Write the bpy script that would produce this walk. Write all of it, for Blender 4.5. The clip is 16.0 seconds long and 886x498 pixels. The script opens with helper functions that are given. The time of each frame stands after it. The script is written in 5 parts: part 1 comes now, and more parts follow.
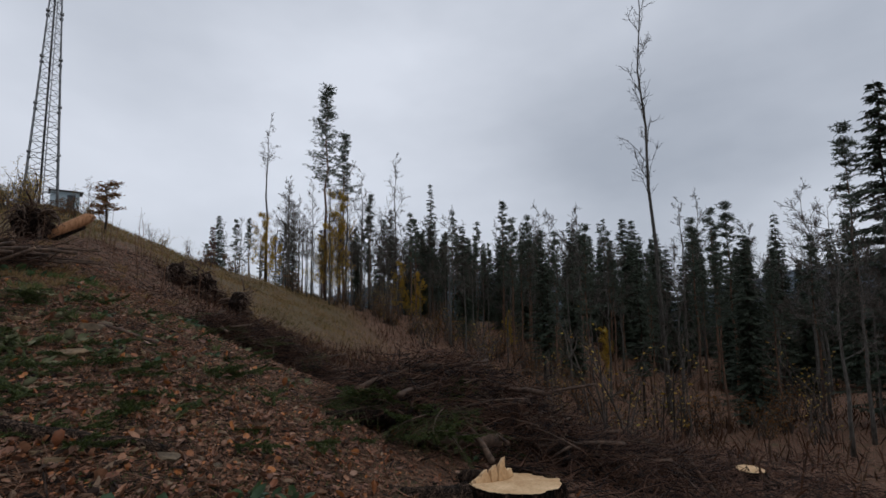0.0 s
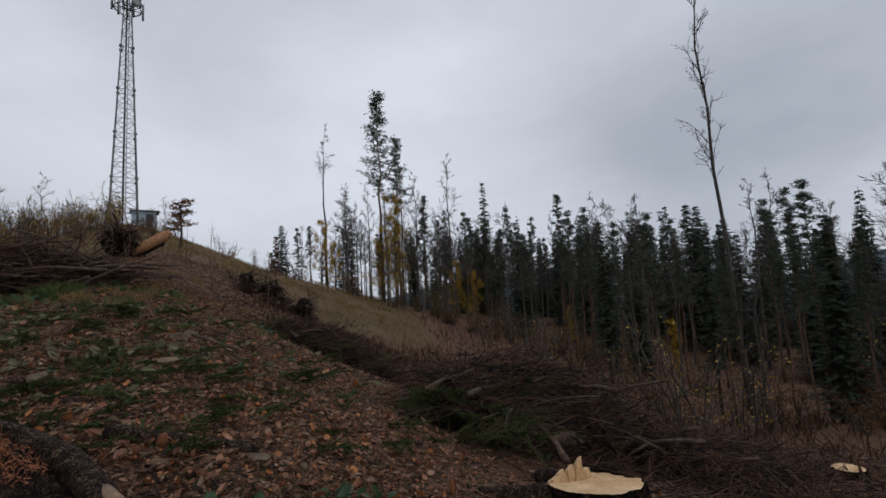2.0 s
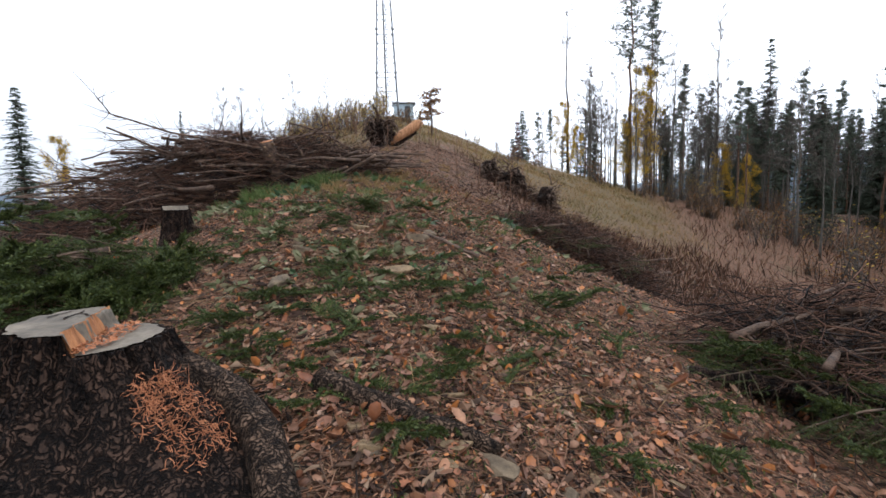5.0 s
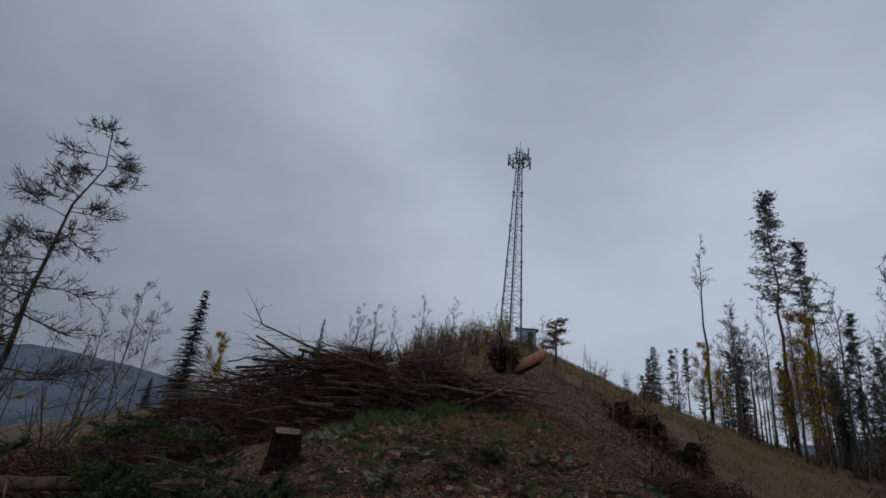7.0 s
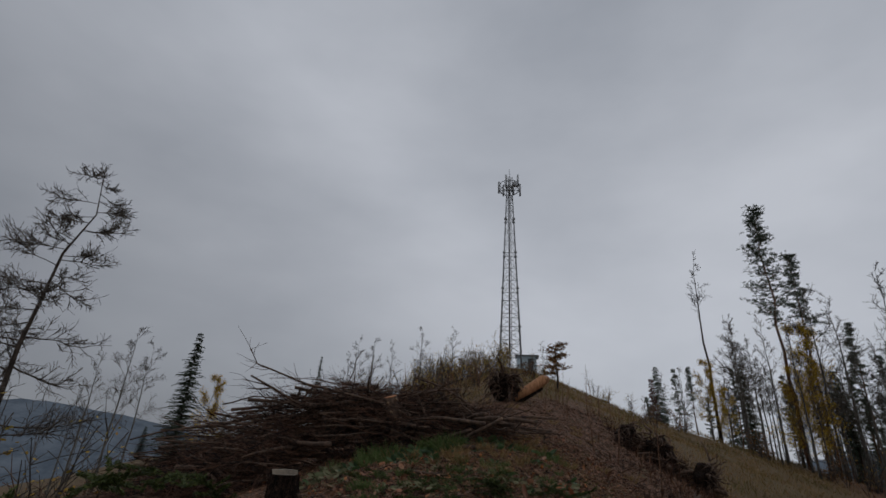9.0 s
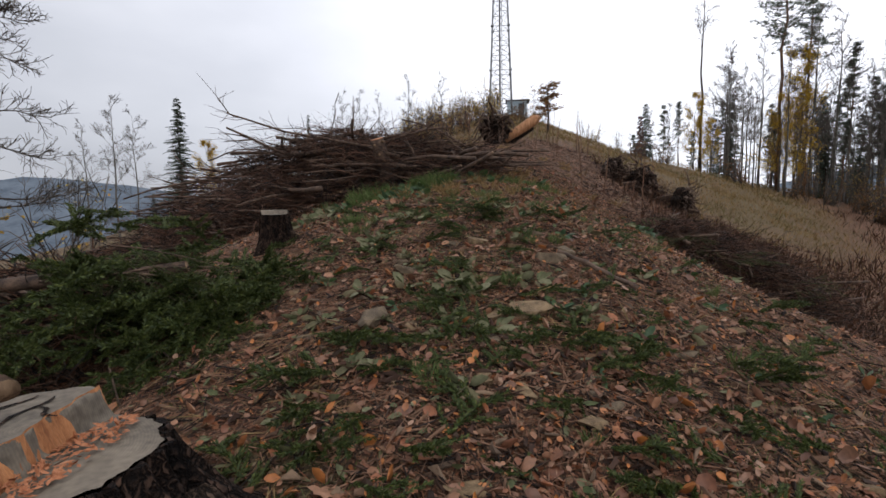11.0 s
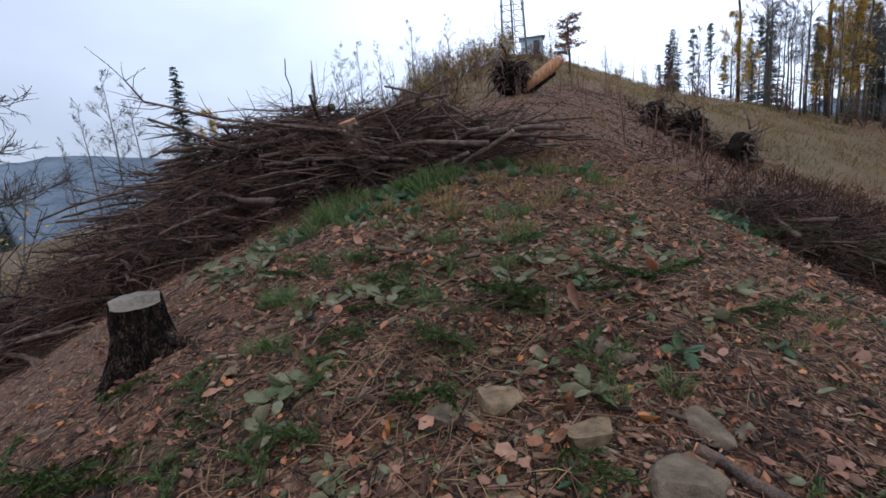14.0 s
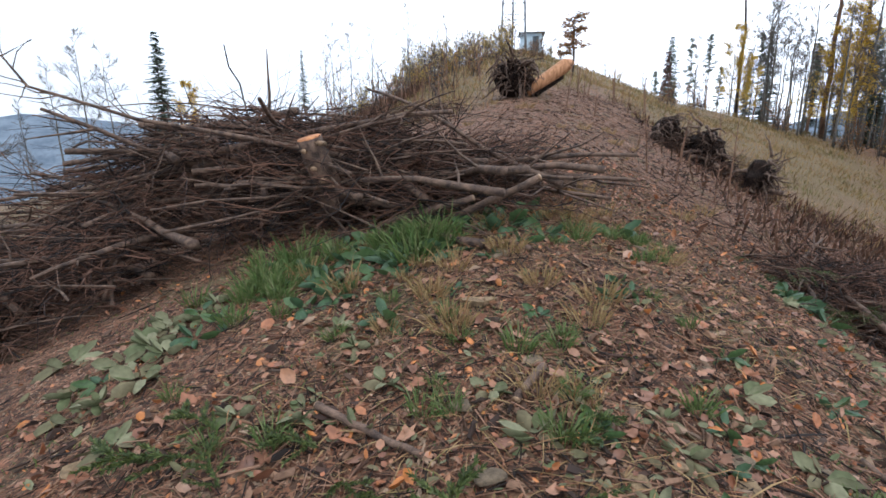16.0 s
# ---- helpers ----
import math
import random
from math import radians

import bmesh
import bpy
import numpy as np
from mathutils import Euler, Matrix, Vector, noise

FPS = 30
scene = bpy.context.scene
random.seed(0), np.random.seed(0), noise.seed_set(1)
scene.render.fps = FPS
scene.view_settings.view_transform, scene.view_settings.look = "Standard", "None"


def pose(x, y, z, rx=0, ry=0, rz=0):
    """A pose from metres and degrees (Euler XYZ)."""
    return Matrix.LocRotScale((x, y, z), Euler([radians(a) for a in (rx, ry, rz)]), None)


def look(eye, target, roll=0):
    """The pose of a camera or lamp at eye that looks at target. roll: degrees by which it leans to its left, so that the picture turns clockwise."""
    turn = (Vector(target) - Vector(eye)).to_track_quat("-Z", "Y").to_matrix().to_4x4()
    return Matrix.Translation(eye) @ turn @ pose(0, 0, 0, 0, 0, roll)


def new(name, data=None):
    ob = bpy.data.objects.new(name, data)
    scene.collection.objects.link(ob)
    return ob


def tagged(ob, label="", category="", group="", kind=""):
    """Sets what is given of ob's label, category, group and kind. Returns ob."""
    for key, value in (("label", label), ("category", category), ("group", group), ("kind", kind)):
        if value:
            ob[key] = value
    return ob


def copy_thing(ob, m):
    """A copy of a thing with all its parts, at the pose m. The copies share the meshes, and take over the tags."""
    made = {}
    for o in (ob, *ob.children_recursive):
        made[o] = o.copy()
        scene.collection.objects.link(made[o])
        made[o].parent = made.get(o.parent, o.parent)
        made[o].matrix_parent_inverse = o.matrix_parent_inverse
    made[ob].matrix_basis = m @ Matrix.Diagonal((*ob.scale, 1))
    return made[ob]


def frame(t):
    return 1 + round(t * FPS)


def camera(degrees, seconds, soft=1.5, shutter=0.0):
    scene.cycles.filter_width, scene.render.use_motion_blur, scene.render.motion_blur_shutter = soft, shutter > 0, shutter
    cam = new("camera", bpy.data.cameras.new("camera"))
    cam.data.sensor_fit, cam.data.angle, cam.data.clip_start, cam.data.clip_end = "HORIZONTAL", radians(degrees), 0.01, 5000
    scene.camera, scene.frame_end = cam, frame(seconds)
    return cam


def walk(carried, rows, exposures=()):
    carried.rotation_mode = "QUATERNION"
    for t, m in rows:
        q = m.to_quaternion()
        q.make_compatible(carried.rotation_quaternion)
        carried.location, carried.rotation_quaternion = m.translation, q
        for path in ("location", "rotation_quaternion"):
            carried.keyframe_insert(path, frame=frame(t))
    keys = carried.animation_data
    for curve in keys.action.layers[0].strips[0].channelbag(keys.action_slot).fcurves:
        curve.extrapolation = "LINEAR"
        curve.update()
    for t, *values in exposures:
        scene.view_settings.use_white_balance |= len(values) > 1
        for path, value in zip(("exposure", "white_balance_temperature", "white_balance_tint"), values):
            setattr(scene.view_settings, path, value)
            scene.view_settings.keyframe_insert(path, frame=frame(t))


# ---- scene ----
# the camera and its walk: seconds, eye, heading, pitch and lean
cam = camera(85, 16.0, soft=1.6)
PATH = [
    (0, -0.241, -1.658, 1.237, -40.45, 6.26, -0.75),
    (0.5, -0.187, -1.547, 1.214, -39.51, 6.54, -1.60),
    (1, -0.183, -1.538, 1.213, -38.79, 6.28, -2.14),
    (1.5, -0.234, -1.592, 1.229, -37.06, 6.30, -2.53),
    (2, -0.309, -1.623, 1.252, -33.99, 6.31, -2.98),
    (2.5, -0.316, -1.595, 1.253, -30.39, 5.98, -3.65),
    (3, -0.207, -1.488, 1.221, -27.66, 2.17, -4.69),
    (3.2, -0.143, -1.426, 1.203, -24.85, 0.37, -4.43),
    (5.3, 0.025, -0.035, 1.438, -2.53, -6.02, 0.42),
    (5.5, 0.015, 0.035, 1.445, 0.16, -0.74, 1.88),
    (6, -0.008, 0.158, 1.469, 5.62, 12.04, 3.40),
    (6.5, -0.055, 0.246, 1.541, 7.94, 17.92, 6.62),
    (7, -0.131, 0.334, 1.673, 8.84, 19.25, 6.02),
    (7.5, -0.153, 0.363, 1.716, 9.75, 20.44, 5.82),
    (8, -0.119, 0.375, 1.687, 9.94, 22.29, 5.79),
    (8.5, -0.079, 0.346, 1.695, 9.07, 23.35, 4.60),
    (9, -0.096, 0.351, 1.647, 8.47, 22.85, 2.97),
    (9.5, -0.126, 0.377, 1.526, 8.34, 13.12, 0.92),
    (10, -0.107, 0.436, 1.378, 7.03, 3.48, 0.16),
    (10.2, -0.075, 0.475, 1.351, 6.57, 1.26, -0.46),
    (12.3, -0.186, 1.978, 1.850, 7.31, -11.15, -1.50),
    (12.5, -0.166, 2.127, 1.874, 6.80, -10.98, -1.69),
    (13, -0.143, 2.532, 1.936, 6.96, -9.58, -2.91),
    (13.5, -0.159, 2.933, 2.002, 9.27, -9.53, -3.44),
    (14, -0.176, 3.314, 2.092, 9.81, -11.64, -5.40),
    (14.5, -0.232, 3.700, 2.203, 11.07, -13.10, -3.42),
    (15, -0.354, 4.120, 2.307, 13.69, -14.85, 0.68),
    (15.5, -0.446, 4.543, 2.414, 13.52, -16.29, -1.89),
    (16, -0.467, 4.942, 2.512, 7.73, -13.03, -0.96),
]
EXPOSURES = [
    (0.0, 0.08, 6350, 10), (1.5, 0.08, 6400, 10), (3.2, 0.02, 6500, 12), (5.3, 1.7, 6250, 9), (5.5, 1.5, 6200, 9), (6.0, 0.25, 5400, 9), (6.5, -0.35, 5600, 9), (7.0, -0.42, 5900, 9),
    (8.0, -0.38, 6250, 8), (9.0, -0.42, 6500, 10), (9.6, -0.35, 6600, 12), (10.2, 0.08, 6650, 13), (12.3, 1.7, 6300, 10), (13.0, 1.4, 5750, 11), (14.0, 1.1, 5650, 11), (15.0, 1.42, 5900, 10), (16.0, 1.9, 5950, 8),
]
walk(cam, [(t, pose(x, y, z, 90 + p, 0, h) @ pose(0, 0, 0, 0, 0, r)) for t, x, y, z, h, p, r in PATH], EXPOSURES)

# ---- world and sun: a closed overcast sky ----
world = bpy.data.worlds.new("overcast_sky")
scene.world = world
world.use_nodes = True
wn, wl = world.node_tree.nodes, world.node_tree.links
wn.clear()
w_out, w_bg = wn.new("ShaderNodeOutputWorld"), wn.new("ShaderNodeBackground")
sky = wn.new("ShaderNodeTexSky")
sky.sky_type, sky.sun_disc, sky.sun_elevation, sky.sun_rotation = "NISHITA", False, radians(48), radians(160)
w_tc, w_map = wn.new("ShaderNodeTexCoord"), wn.new("ShaderNodeMapping")
w_map.inputs["Scale"].default_value = (1.0, 1.0, 2.2)
w_n1, w_n2 = wn.new("ShaderNodeTexNoise"), wn.new("ShaderNodeTexNoise")
w_n1.inputs["Scale"].default_value, w_n1.inputs["Detail"].default_value, w_n1.inputs["Roughness"].default_value = 1.6, 5.0, 0.5
w_n2.inputs["Scale"].default_value, w_n2.inputs["Detail"].default_value = 0.7, 2.0
w_add = wn.new("ShaderNodeMath")
w_add.operation = "ADD"
w_ramp = wn.new("ShaderNodeValToRGB")
w_ramp.color_ramp.elements[0].position, w_ramp.color_ramp.elements[0].color = 0.34, (0.36, 0.39, 0.445, 1)
w_ramp.color_ramp.elements[1].position, w_ramp.color_ramp.elements[1].color = 0.66, (0.66, 0.69, 0.755, 1)
w_half = wn.new("ShaderNodeMath")
w_half.operation, w_half.inputs[1].default_value = "MULTIPLY", 0.5
w_mix = wn.new("ShaderNodeMix")
w_mix.data_type = "RGBA"
w_mix.inputs["Factor"].default_value = 0.94
w_dim = wn.new("ShaderNodeVectorMath")
w_dim.operation = "SCALE"
w_dim.inputs["Scale"].default_value = 0.08
wl.new(w_tc.outputs["Generated"], w_map.inputs["Vector"])
wl.new(w_map.outputs["Vector"], w_n1.inputs["Vector"])
wl.new(w_map.outputs["Vector"], w_n2.inputs["Vector"])
wl.new(w_n1.outputs["Fac"], w_add.inputs[0])
wl.new(w_n2.outputs["Fac"], w_add.inputs[1])
wl.new(w_add.outputs[0], w_half.inputs[0])
wl.new(w_half.outputs[0], w_ramp.inputs["Fac"])
wl.new(sky.outputs["Color"], w_dim.inputs[0])
wl.new(w_dim.outputs[0], w_mix.inputs["A"])
wl.new(w_ramp.outputs["Color"], w_mix.inputs["B"])
w_sep, w_low = wn.new("ShaderNodeSeparateXYZ"), wn.new("ShaderNodeMapRange")
wl.new(w_tc.outputs["Generated"], w_sep.inputs["Vector"])
w_sum = wn.new("ShaderNodeMath")
w_sum.operation, w_sum.inputs[1].default_value = "MULTIPLY_ADD", 0.75
wl.new(w_sep.outputs["X"], w_sum.inputs[0])
wl.new(w_sep.outputs["Z"], w_sum.inputs[2])
w_low.inputs["From Min"].default_value, w_low.inputs["From Max"].default_value = -0.6, 0.35
w_low.inputs["To Min"].default_value, w_low.inputs["To Max"].default_value = 0.52, 1.04
wl.new(w_sum.outputs[0], w_low.inputs["Value"])
w_cloud = wn.new("ShaderNodeVectorMath")
w_cloud.operation = "SCALE"
wl.new(w_mix.outputs["Result"], w_cloud.inputs[0])
wl.new(w_low.outputs["Result"], w_cloud.inputs["Scale"])
wl.new(w_cloud.outputs["Vector"], w_bg.inputs["Color"])
w_bg.inputs["Strength"].default_value = 1.0
wl.new(w_bg.outputs["Background"], w_out.inputs["Surface"])
sun = new("sun", bpy.data.lights.new("sun", "SUN"))
sun.data.energy, sun.data.angle, sun.data.color = 0.5, radians(30), (1.0, 0.97, 0.92)
sun.matrix_world = look((0, 0, 60), (-12, 30, 0))


# ---- materials ----
def material(name, dark, light, scale=6.0, rough=0.85, bump=0.3, fine=None, island=0.0, metal=0.0, stretch=(1, 1, 1), spec=0.3, depth=0.02):
    """Two colours mixed by coarse and fine noise, with relief; island: how far single pieces vary."""
    m = bpy.data.materials.new(name)
    m.use_nodes = True
    n, l = m.node_tree.nodes, m.node_tree.links
    b = n["Principled BSDF"]
    tc, mp = n.new("ShaderNodeTexCoord"), n.new("ShaderNodeMapping")
    mp.inputs["Scale"].default_value = stretch
    l.new(tc.outputs["Object"], mp.inputs["Vector"])
    n1, n2 = n.new("ShaderNodeTexNoise"), n.new("ShaderNodeTexNoise")
    n1.inputs["Scale"].default_value, n1.inputs["Detail"].default_value = scale, 4
    n2.inputs["Scale"].default_value, n2.inputs["Detail"].default_value = (fine or scale * 9), 3
    for q in (n1, n2):
        l.new(mp.outputs["Vector"], q.inputs["Vector"])
    mul = n.new("ShaderNodeMath")
    mul.operation = "MULTIPLY_ADD"
    mul.inputs[1].default_value = 0.5
    l.new(n2.outputs["Fac"], mul.inputs[0])
    l.new(n1.outputs["Fac"], mul.inputs[2])
    ramp = n.new("ShaderNodeValToRGB")
    ramp.color_ramp.elements[0].position, ramp.color_ramp.elements[1].position = 0.55, 0.98
    ramp.color_ramp.elements[0].color, ramp.color_ramp.elements[1].color = (*dark, 1), (*light, 1)
    if island:
        geo, mr = n.new("ShaderNodeNewGeometry"), n.new("ShaderNodeMath")
        mr.operation = "MULTIPLY_ADD"
        mr.inputs[1].default_value = island
        sub = n.new("ShaderNodeMath")
        sub.operation = "SUBTRACT"
        sub.inputs[1].default_value = 0.5
        l.new(geo.outputs["Random Per Island"], sub.inputs[0])
        l.new(sub.outputs[0], mr.inputs[0])
        l.new(mul.outputs[0], mr.inputs[2])
        l.new(mr.outputs[0], ramp.inputs["Fac"])
    else:
        l.new(mul.outputs[0], ramp.inputs["Fac"])
    l.new(ramp.outputs["Color"], b.inputs["Base Color"])
    b.inputs["Roughness"].default_value, b.inputs["Metallic"].default_value = rough, metal
    b.inputs["Specular IOR Level"].default_value = spec
    if bump:
        bp = n.new("ShaderNodeBump")
        bp.inputs["Strength"].default_value, bp.inputs["Distance"].default_value = bump, depth
        l.new(mul.outputs[0], bp.inputs["Height"])
        l.new(bp.outputs["Normal"], b.inputs["Normal"])
    return m


def leaf_material(name, colours, rough=0.6, trans=0.25, spec=0.25):
    """Leaves whose colour varies from piece to piece, a little light passing through."""
    m = bpy.data.materials.new(name)
    m.use_nodes = True
    n, l = m.node_tree.nodes, m.node_tree.links
    b = n["Principled BSDF"]
    geo, ramp = n.new("ShaderNodeNewGeometry"), n.new("ShaderNodeValToRGB")
    while len(ramp.color_ramp.elements) < len(colours):
        ramp.color_ramp.elements.new(0.5)
    for k, c in enumerate(colours):
        ramp.color_ramp.elements[k].position = k / max(1, len(colours) - 1)
        ramp.color_ramp.elements[k].color = (*c, 1)
    l.new(geo.outputs["Random Per Island"], ramp.inputs["Fac"])
    tc, nz, mx = n.new("ShaderNodeTexCoord"), n.new("ShaderNodeTexNoise"), n.new("ShaderNodeMix")
    nz.inputs["Scale"].default_value = 40
    l.new(tc.outputs["Object"], nz.inputs["Vector"])
    mx.data_type, mx.blend_type = "RGBA", "MULTIPLY"
    mx.inputs["Factor"].default_value = 0.7
    l.new(ramp.outputs["Color"], mx.inputs["A"])
    l.new(nz.outputs["Fac"], mx.inputs["B"])
    hsv = n.new("ShaderNodeHueSaturation")
    hsv.inputs["Value"].default_value, hsv.inputs["Saturation"].default_value = 1.35, 1.0
    l.new(mx.outputs["Result"], hsv.inputs["Color"])
    l.new(hsv.outputs["Color"], b.inputs["Base Color"])
    b.inputs["Roughness"].default_value, b.inputs["Specular IOR Level"].default_value = rough, spec
    if trans:
        tr, ms = n.new("ShaderNodeBsdfTranslucent"), n.new("ShaderNodeMixShader")
        ms.inputs["Fac"].default_value = trans
        l.new(hsv.outputs["Color"], tr.inputs["Color"])
        l.new(b.outputs["BSDF"], ms.inputs[1])
        l.new(tr.outputs["BSDF"], ms.inputs[2])
        l.new(ms.outputs["Shader"], n["Material Output"].inputs["Surface"])
    return m


def ground_material():
    """Forest soil: wet earth, rusty needles, moss and, up the hill, bleached grass."""
    m = bpy.data.materials.new("forest_soil")
    m.use_nodes = True
    n, l = m.node_tree.nodes, m.node_tree.links
    b = n["Principled BSDF"]
    tc = n.new("ShaderNodeTexCoord")

    def noise_at(scale, detail=4, rough=0.6):
        q = n.new("ShaderNodeTexNoise")
        q.inputs["Scale"].default_value, q.inputs["Detail"].default_value, q.inputs["Roughness"].default_value = scale, detail, rough
        l.new(tc.outputs["Object"], q.inputs["Vector"])
        return q.outputs["Fac"]

    def ramp(fac, p0, c0, p1, c1):
        r = n.new("ShaderNodeValToRGB")
        r.color_ramp.elements[0].position, r.color_ramp.elements[0].color = p0, (*c0, 1)
        r.color_ramp.elements[1].position, r.color_ramp.elements[1].color = p1, (*c1, 1)
        l.new(fac, r.inputs["Fac"])
        return r.outputs["Color"]

    def mix(fac, a, c):
        x = n.new("ShaderNodeMix")
        x.data_type = "RGBA"
        l.new(fac, x.inputs["Factor"])
        l.new(a, x.inputs["A"])
        l.new(c, x.inputs["B"])
        return x.outputs["Result"]

    soil = ramp(noise_at(28, 6, 0.75), 0.35, (0.025, 0.013, 0.009), 0.7, (0.24, 0.1, 0.056))
    needles = ramp(noise_at(75, 3), 0.38, (0.035, 0.017, 0.009), 0.68, (0.25, 0.103, 0.05))
    base = mix(ramp(noise_at(1.7), 0.42, (0, 0, 0), 0.6, (1, 1, 1)), soil, needles)
    moss = ramp(noise_at(60, 4), 0.35, (0.02, 0.03, 0.01), 0.7, (0.1, 0.12, 0.045))
    straw = ramp(noise_at(9, 5, 0.7), 0.32, (0.045, 0.032, 0.014), 0.7, (0.17, 0.115, 0.052))
    # shreds of bark, needles and leaf crumbs
    warp = n.new("ShaderNodeTexNoise")
    warp.inputs["Scale"].default_value = 14
    l.new(tc.outputs["Object"], warp.inputs["Vector"])
    for scale, amount in ((26, 0.55), (75, 0.6)):
        off = n.new("ShaderNodeVectorMath")
        off.operation = "MULTIPLY_ADD"
        off.inputs[1].default_value = (0.09, 0.09, 0.09)
        l.new(warp.outputs["Color"], off.inputs[0])
        l.new(tc.outputs["Object"], off.inputs[2])
        vor = n.new("ShaderNodeTexVoronoi")
        vor.inputs["Scale"].default_value = scale
        l.new(off.outputs["Vector"], vor.inputs["Vector"])
        sep = n.new("ShaderNodeSeparateColor")
        l.new(vor.outputs["Color"], sep.inputs["Color"])
        cr = n.new("ShaderNodeValToRGB")
        for k, (p, col) in enumerate(((0.0, (0.012, 0.008, 0.006)), (0.28, (0.055, 0.027, 0.017)), (0.52, (0.2, 0.085, 0.046)), (0.7, (0.11, 0.075, 0.042)), (0.84, (0.31, 0.155, 0.09)), (0.95, (0.38, 0.27, 0.18)))):
            e = cr.color_ramp.elements[k] if k < 2 else cr.color_ramp.elements.new(p)
            e.position, e.color = p, (*col, 1)
        cr.color_ramp.interpolation = "CONSTANT"
        l.new(sep.outputs["Red"], cr.inputs["Fac"])
        mm = n.new("ShaderNodeMix")
        mm.data_type = "RGBA"
        mm.inputs["Factor"].default_value = amount
        l.new(base, mm.inputs["A"])
        l.new(cr.outputs["Color"], mm.inputs["B"])
        base = mm.outputs["Result"]
    base = mix(ramp(noise_at(1.1, 5, 0.7), 0.54, (0, 0, 0), 0.72, (0.55, 0.55, 0.55)), base, moss)
    zone = n.new("ShaderNodeAttribute")
    zone.attribute_name = "straw"
    base = mix(zone.outputs["Fac"], base, straw)
    l.new(base, b.inputs["Base Color"])
    b.inputs["Roughness"].default_value, b.inputs["Specular IOR Level"].default_value = 0.85, 0.25
    bp = n.new("ShaderNodeBump")
    bp.inputs["Strength"].default_value, bp.inputs["Distance"].default_value = 0.9, 0.04
    l.new(noise_at(24, 6, 0.7), bp.inputs["Height"])
    l.new(bp.outputs["Normal"], b.inputs["Normal"])
    return m


def cut_wood(name, dark, light, ring=55.0):
    """A sawn face: rings round the local origin, radial stain."""
    m = material(name, dark, light, 5, 0.7, 0.15)
    n, l = m.node_tree.nodes, m.node_tree.links
    b = n["Principled BSDF"]
    src = b.inputs["Base Color"].links[0].from_socket
    tc, wv, mx = n.new("ShaderNodeTexCoord"), n.new("ShaderNodeTexWave"), n.new("ShaderNodeMix")
    wv.wave_type, wv.rings_direction = "RINGS", "Z"
    wv.inputs["Scale"].default_value, wv.inputs["Distortion"].default_value, wv.inputs["Detail"].default_value = ring, 2.5, 3
    l.new(tc.outputs["Object"], wv.inputs["Vector"])
    mx.data_type, mx.blend_type = "RGBA", "MULTIPLY"
    mx.inputs["Factor"].default_value = 0.15
    l.new(src, mx.inputs["A"])
    l.new(wv.outputs["Color"], mx.inputs["B"])
    l.new(mx.outputs["Result"], b.inputs["Base Color"])
    return m


def plated_bark(name, dark, light, plates):
    """Old bark: tall plates parted by deep black furrows."""
    m = material(name, dark, light, 16, 0.8, 0, stretch=(1, 1, 0.45), spec=0.12, fine=120)
    n, l = m.node_tree.nodes, m.node_tree.links
    b = n["Principled BSDF"]
    src = b.inputs["Base Color"].links[0].from_socket
    tc, mp, wob, off = n.new("ShaderNodeTexCoord"), n.new("ShaderNodeMapping"), n.new("ShaderNodeTexNoise"), n.new("ShaderNodeVectorMath")
    mp.inputs["Scale"].default_value = (1, 1, 0.22)
    wob.inputs["Scale"].default_value, wob.inputs["Detail"].default_value = 16, 5
    off.operation = "MULTIPLY_ADD"
    off.inputs[1].default_value = (0.13, 0.13, 0.13)
    l.new(tc.outputs["Object"], wob.inputs["Vector"])
    l.new(wob.outputs["Color"], off.inputs[0])
    l.new(tc.outputs["Object"], off.inputs[2])
    l.new(off.outputs["Vector"], mp.inputs["Vector"])
    vor, cr, mx, bp = n.new("ShaderNodeTexVoronoi"), n.new("ShaderNodeValToRGB"), n.new("ShaderNodeMix"), n.new("ShaderNodeBump")
    vor.feature = "DISTANCE_TO_EDGE"
    vor.inputs["Scale"].default_value = plates
    l.new(mp.outputs["Vector"], vor.inputs["Vector"])
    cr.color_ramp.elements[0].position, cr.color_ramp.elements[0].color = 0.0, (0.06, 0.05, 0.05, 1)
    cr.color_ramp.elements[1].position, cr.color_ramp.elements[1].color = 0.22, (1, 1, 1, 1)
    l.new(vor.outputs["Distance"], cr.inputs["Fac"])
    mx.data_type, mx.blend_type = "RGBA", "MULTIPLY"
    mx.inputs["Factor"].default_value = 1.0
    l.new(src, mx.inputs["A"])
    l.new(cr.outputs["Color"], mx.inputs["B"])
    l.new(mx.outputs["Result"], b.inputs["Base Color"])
    bp.inputs["Strength"].default_value, bp.inputs["Distance"].default_value = 1.0, 0.03
    l.new(cr.outputs["Color"], bp.inputs["Height"])
    l.new(bp.outputs["Normal"], b.inputs["Normal"])
    return m


M_SOIL = ground_material()
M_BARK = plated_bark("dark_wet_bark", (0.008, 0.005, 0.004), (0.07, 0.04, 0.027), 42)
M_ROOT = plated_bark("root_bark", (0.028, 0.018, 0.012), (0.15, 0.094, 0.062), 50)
M_BARK_GREY = material("grey_bark", (0.045, 0.042, 0.036), (0.16, 0.145, 0.125), 7, 0.85, 0.5, stretch=(1.5, 1.5, 0.4))
M_BARK_PINE = material("orange_pine_bark", (0.05, 0.03, 0.02), (0.21, 0.12, 0.075), 3, 0.85, 0.6, stretch=(1.5, 1.5, 0.5))
M_BARK_DARK = material("conifer_bark", (0.02, 0.015, 0.012), (0.09, 0.068, 0.052), 6, 0.9, 0.6, stretch=(1.5, 1.5, 0.5))
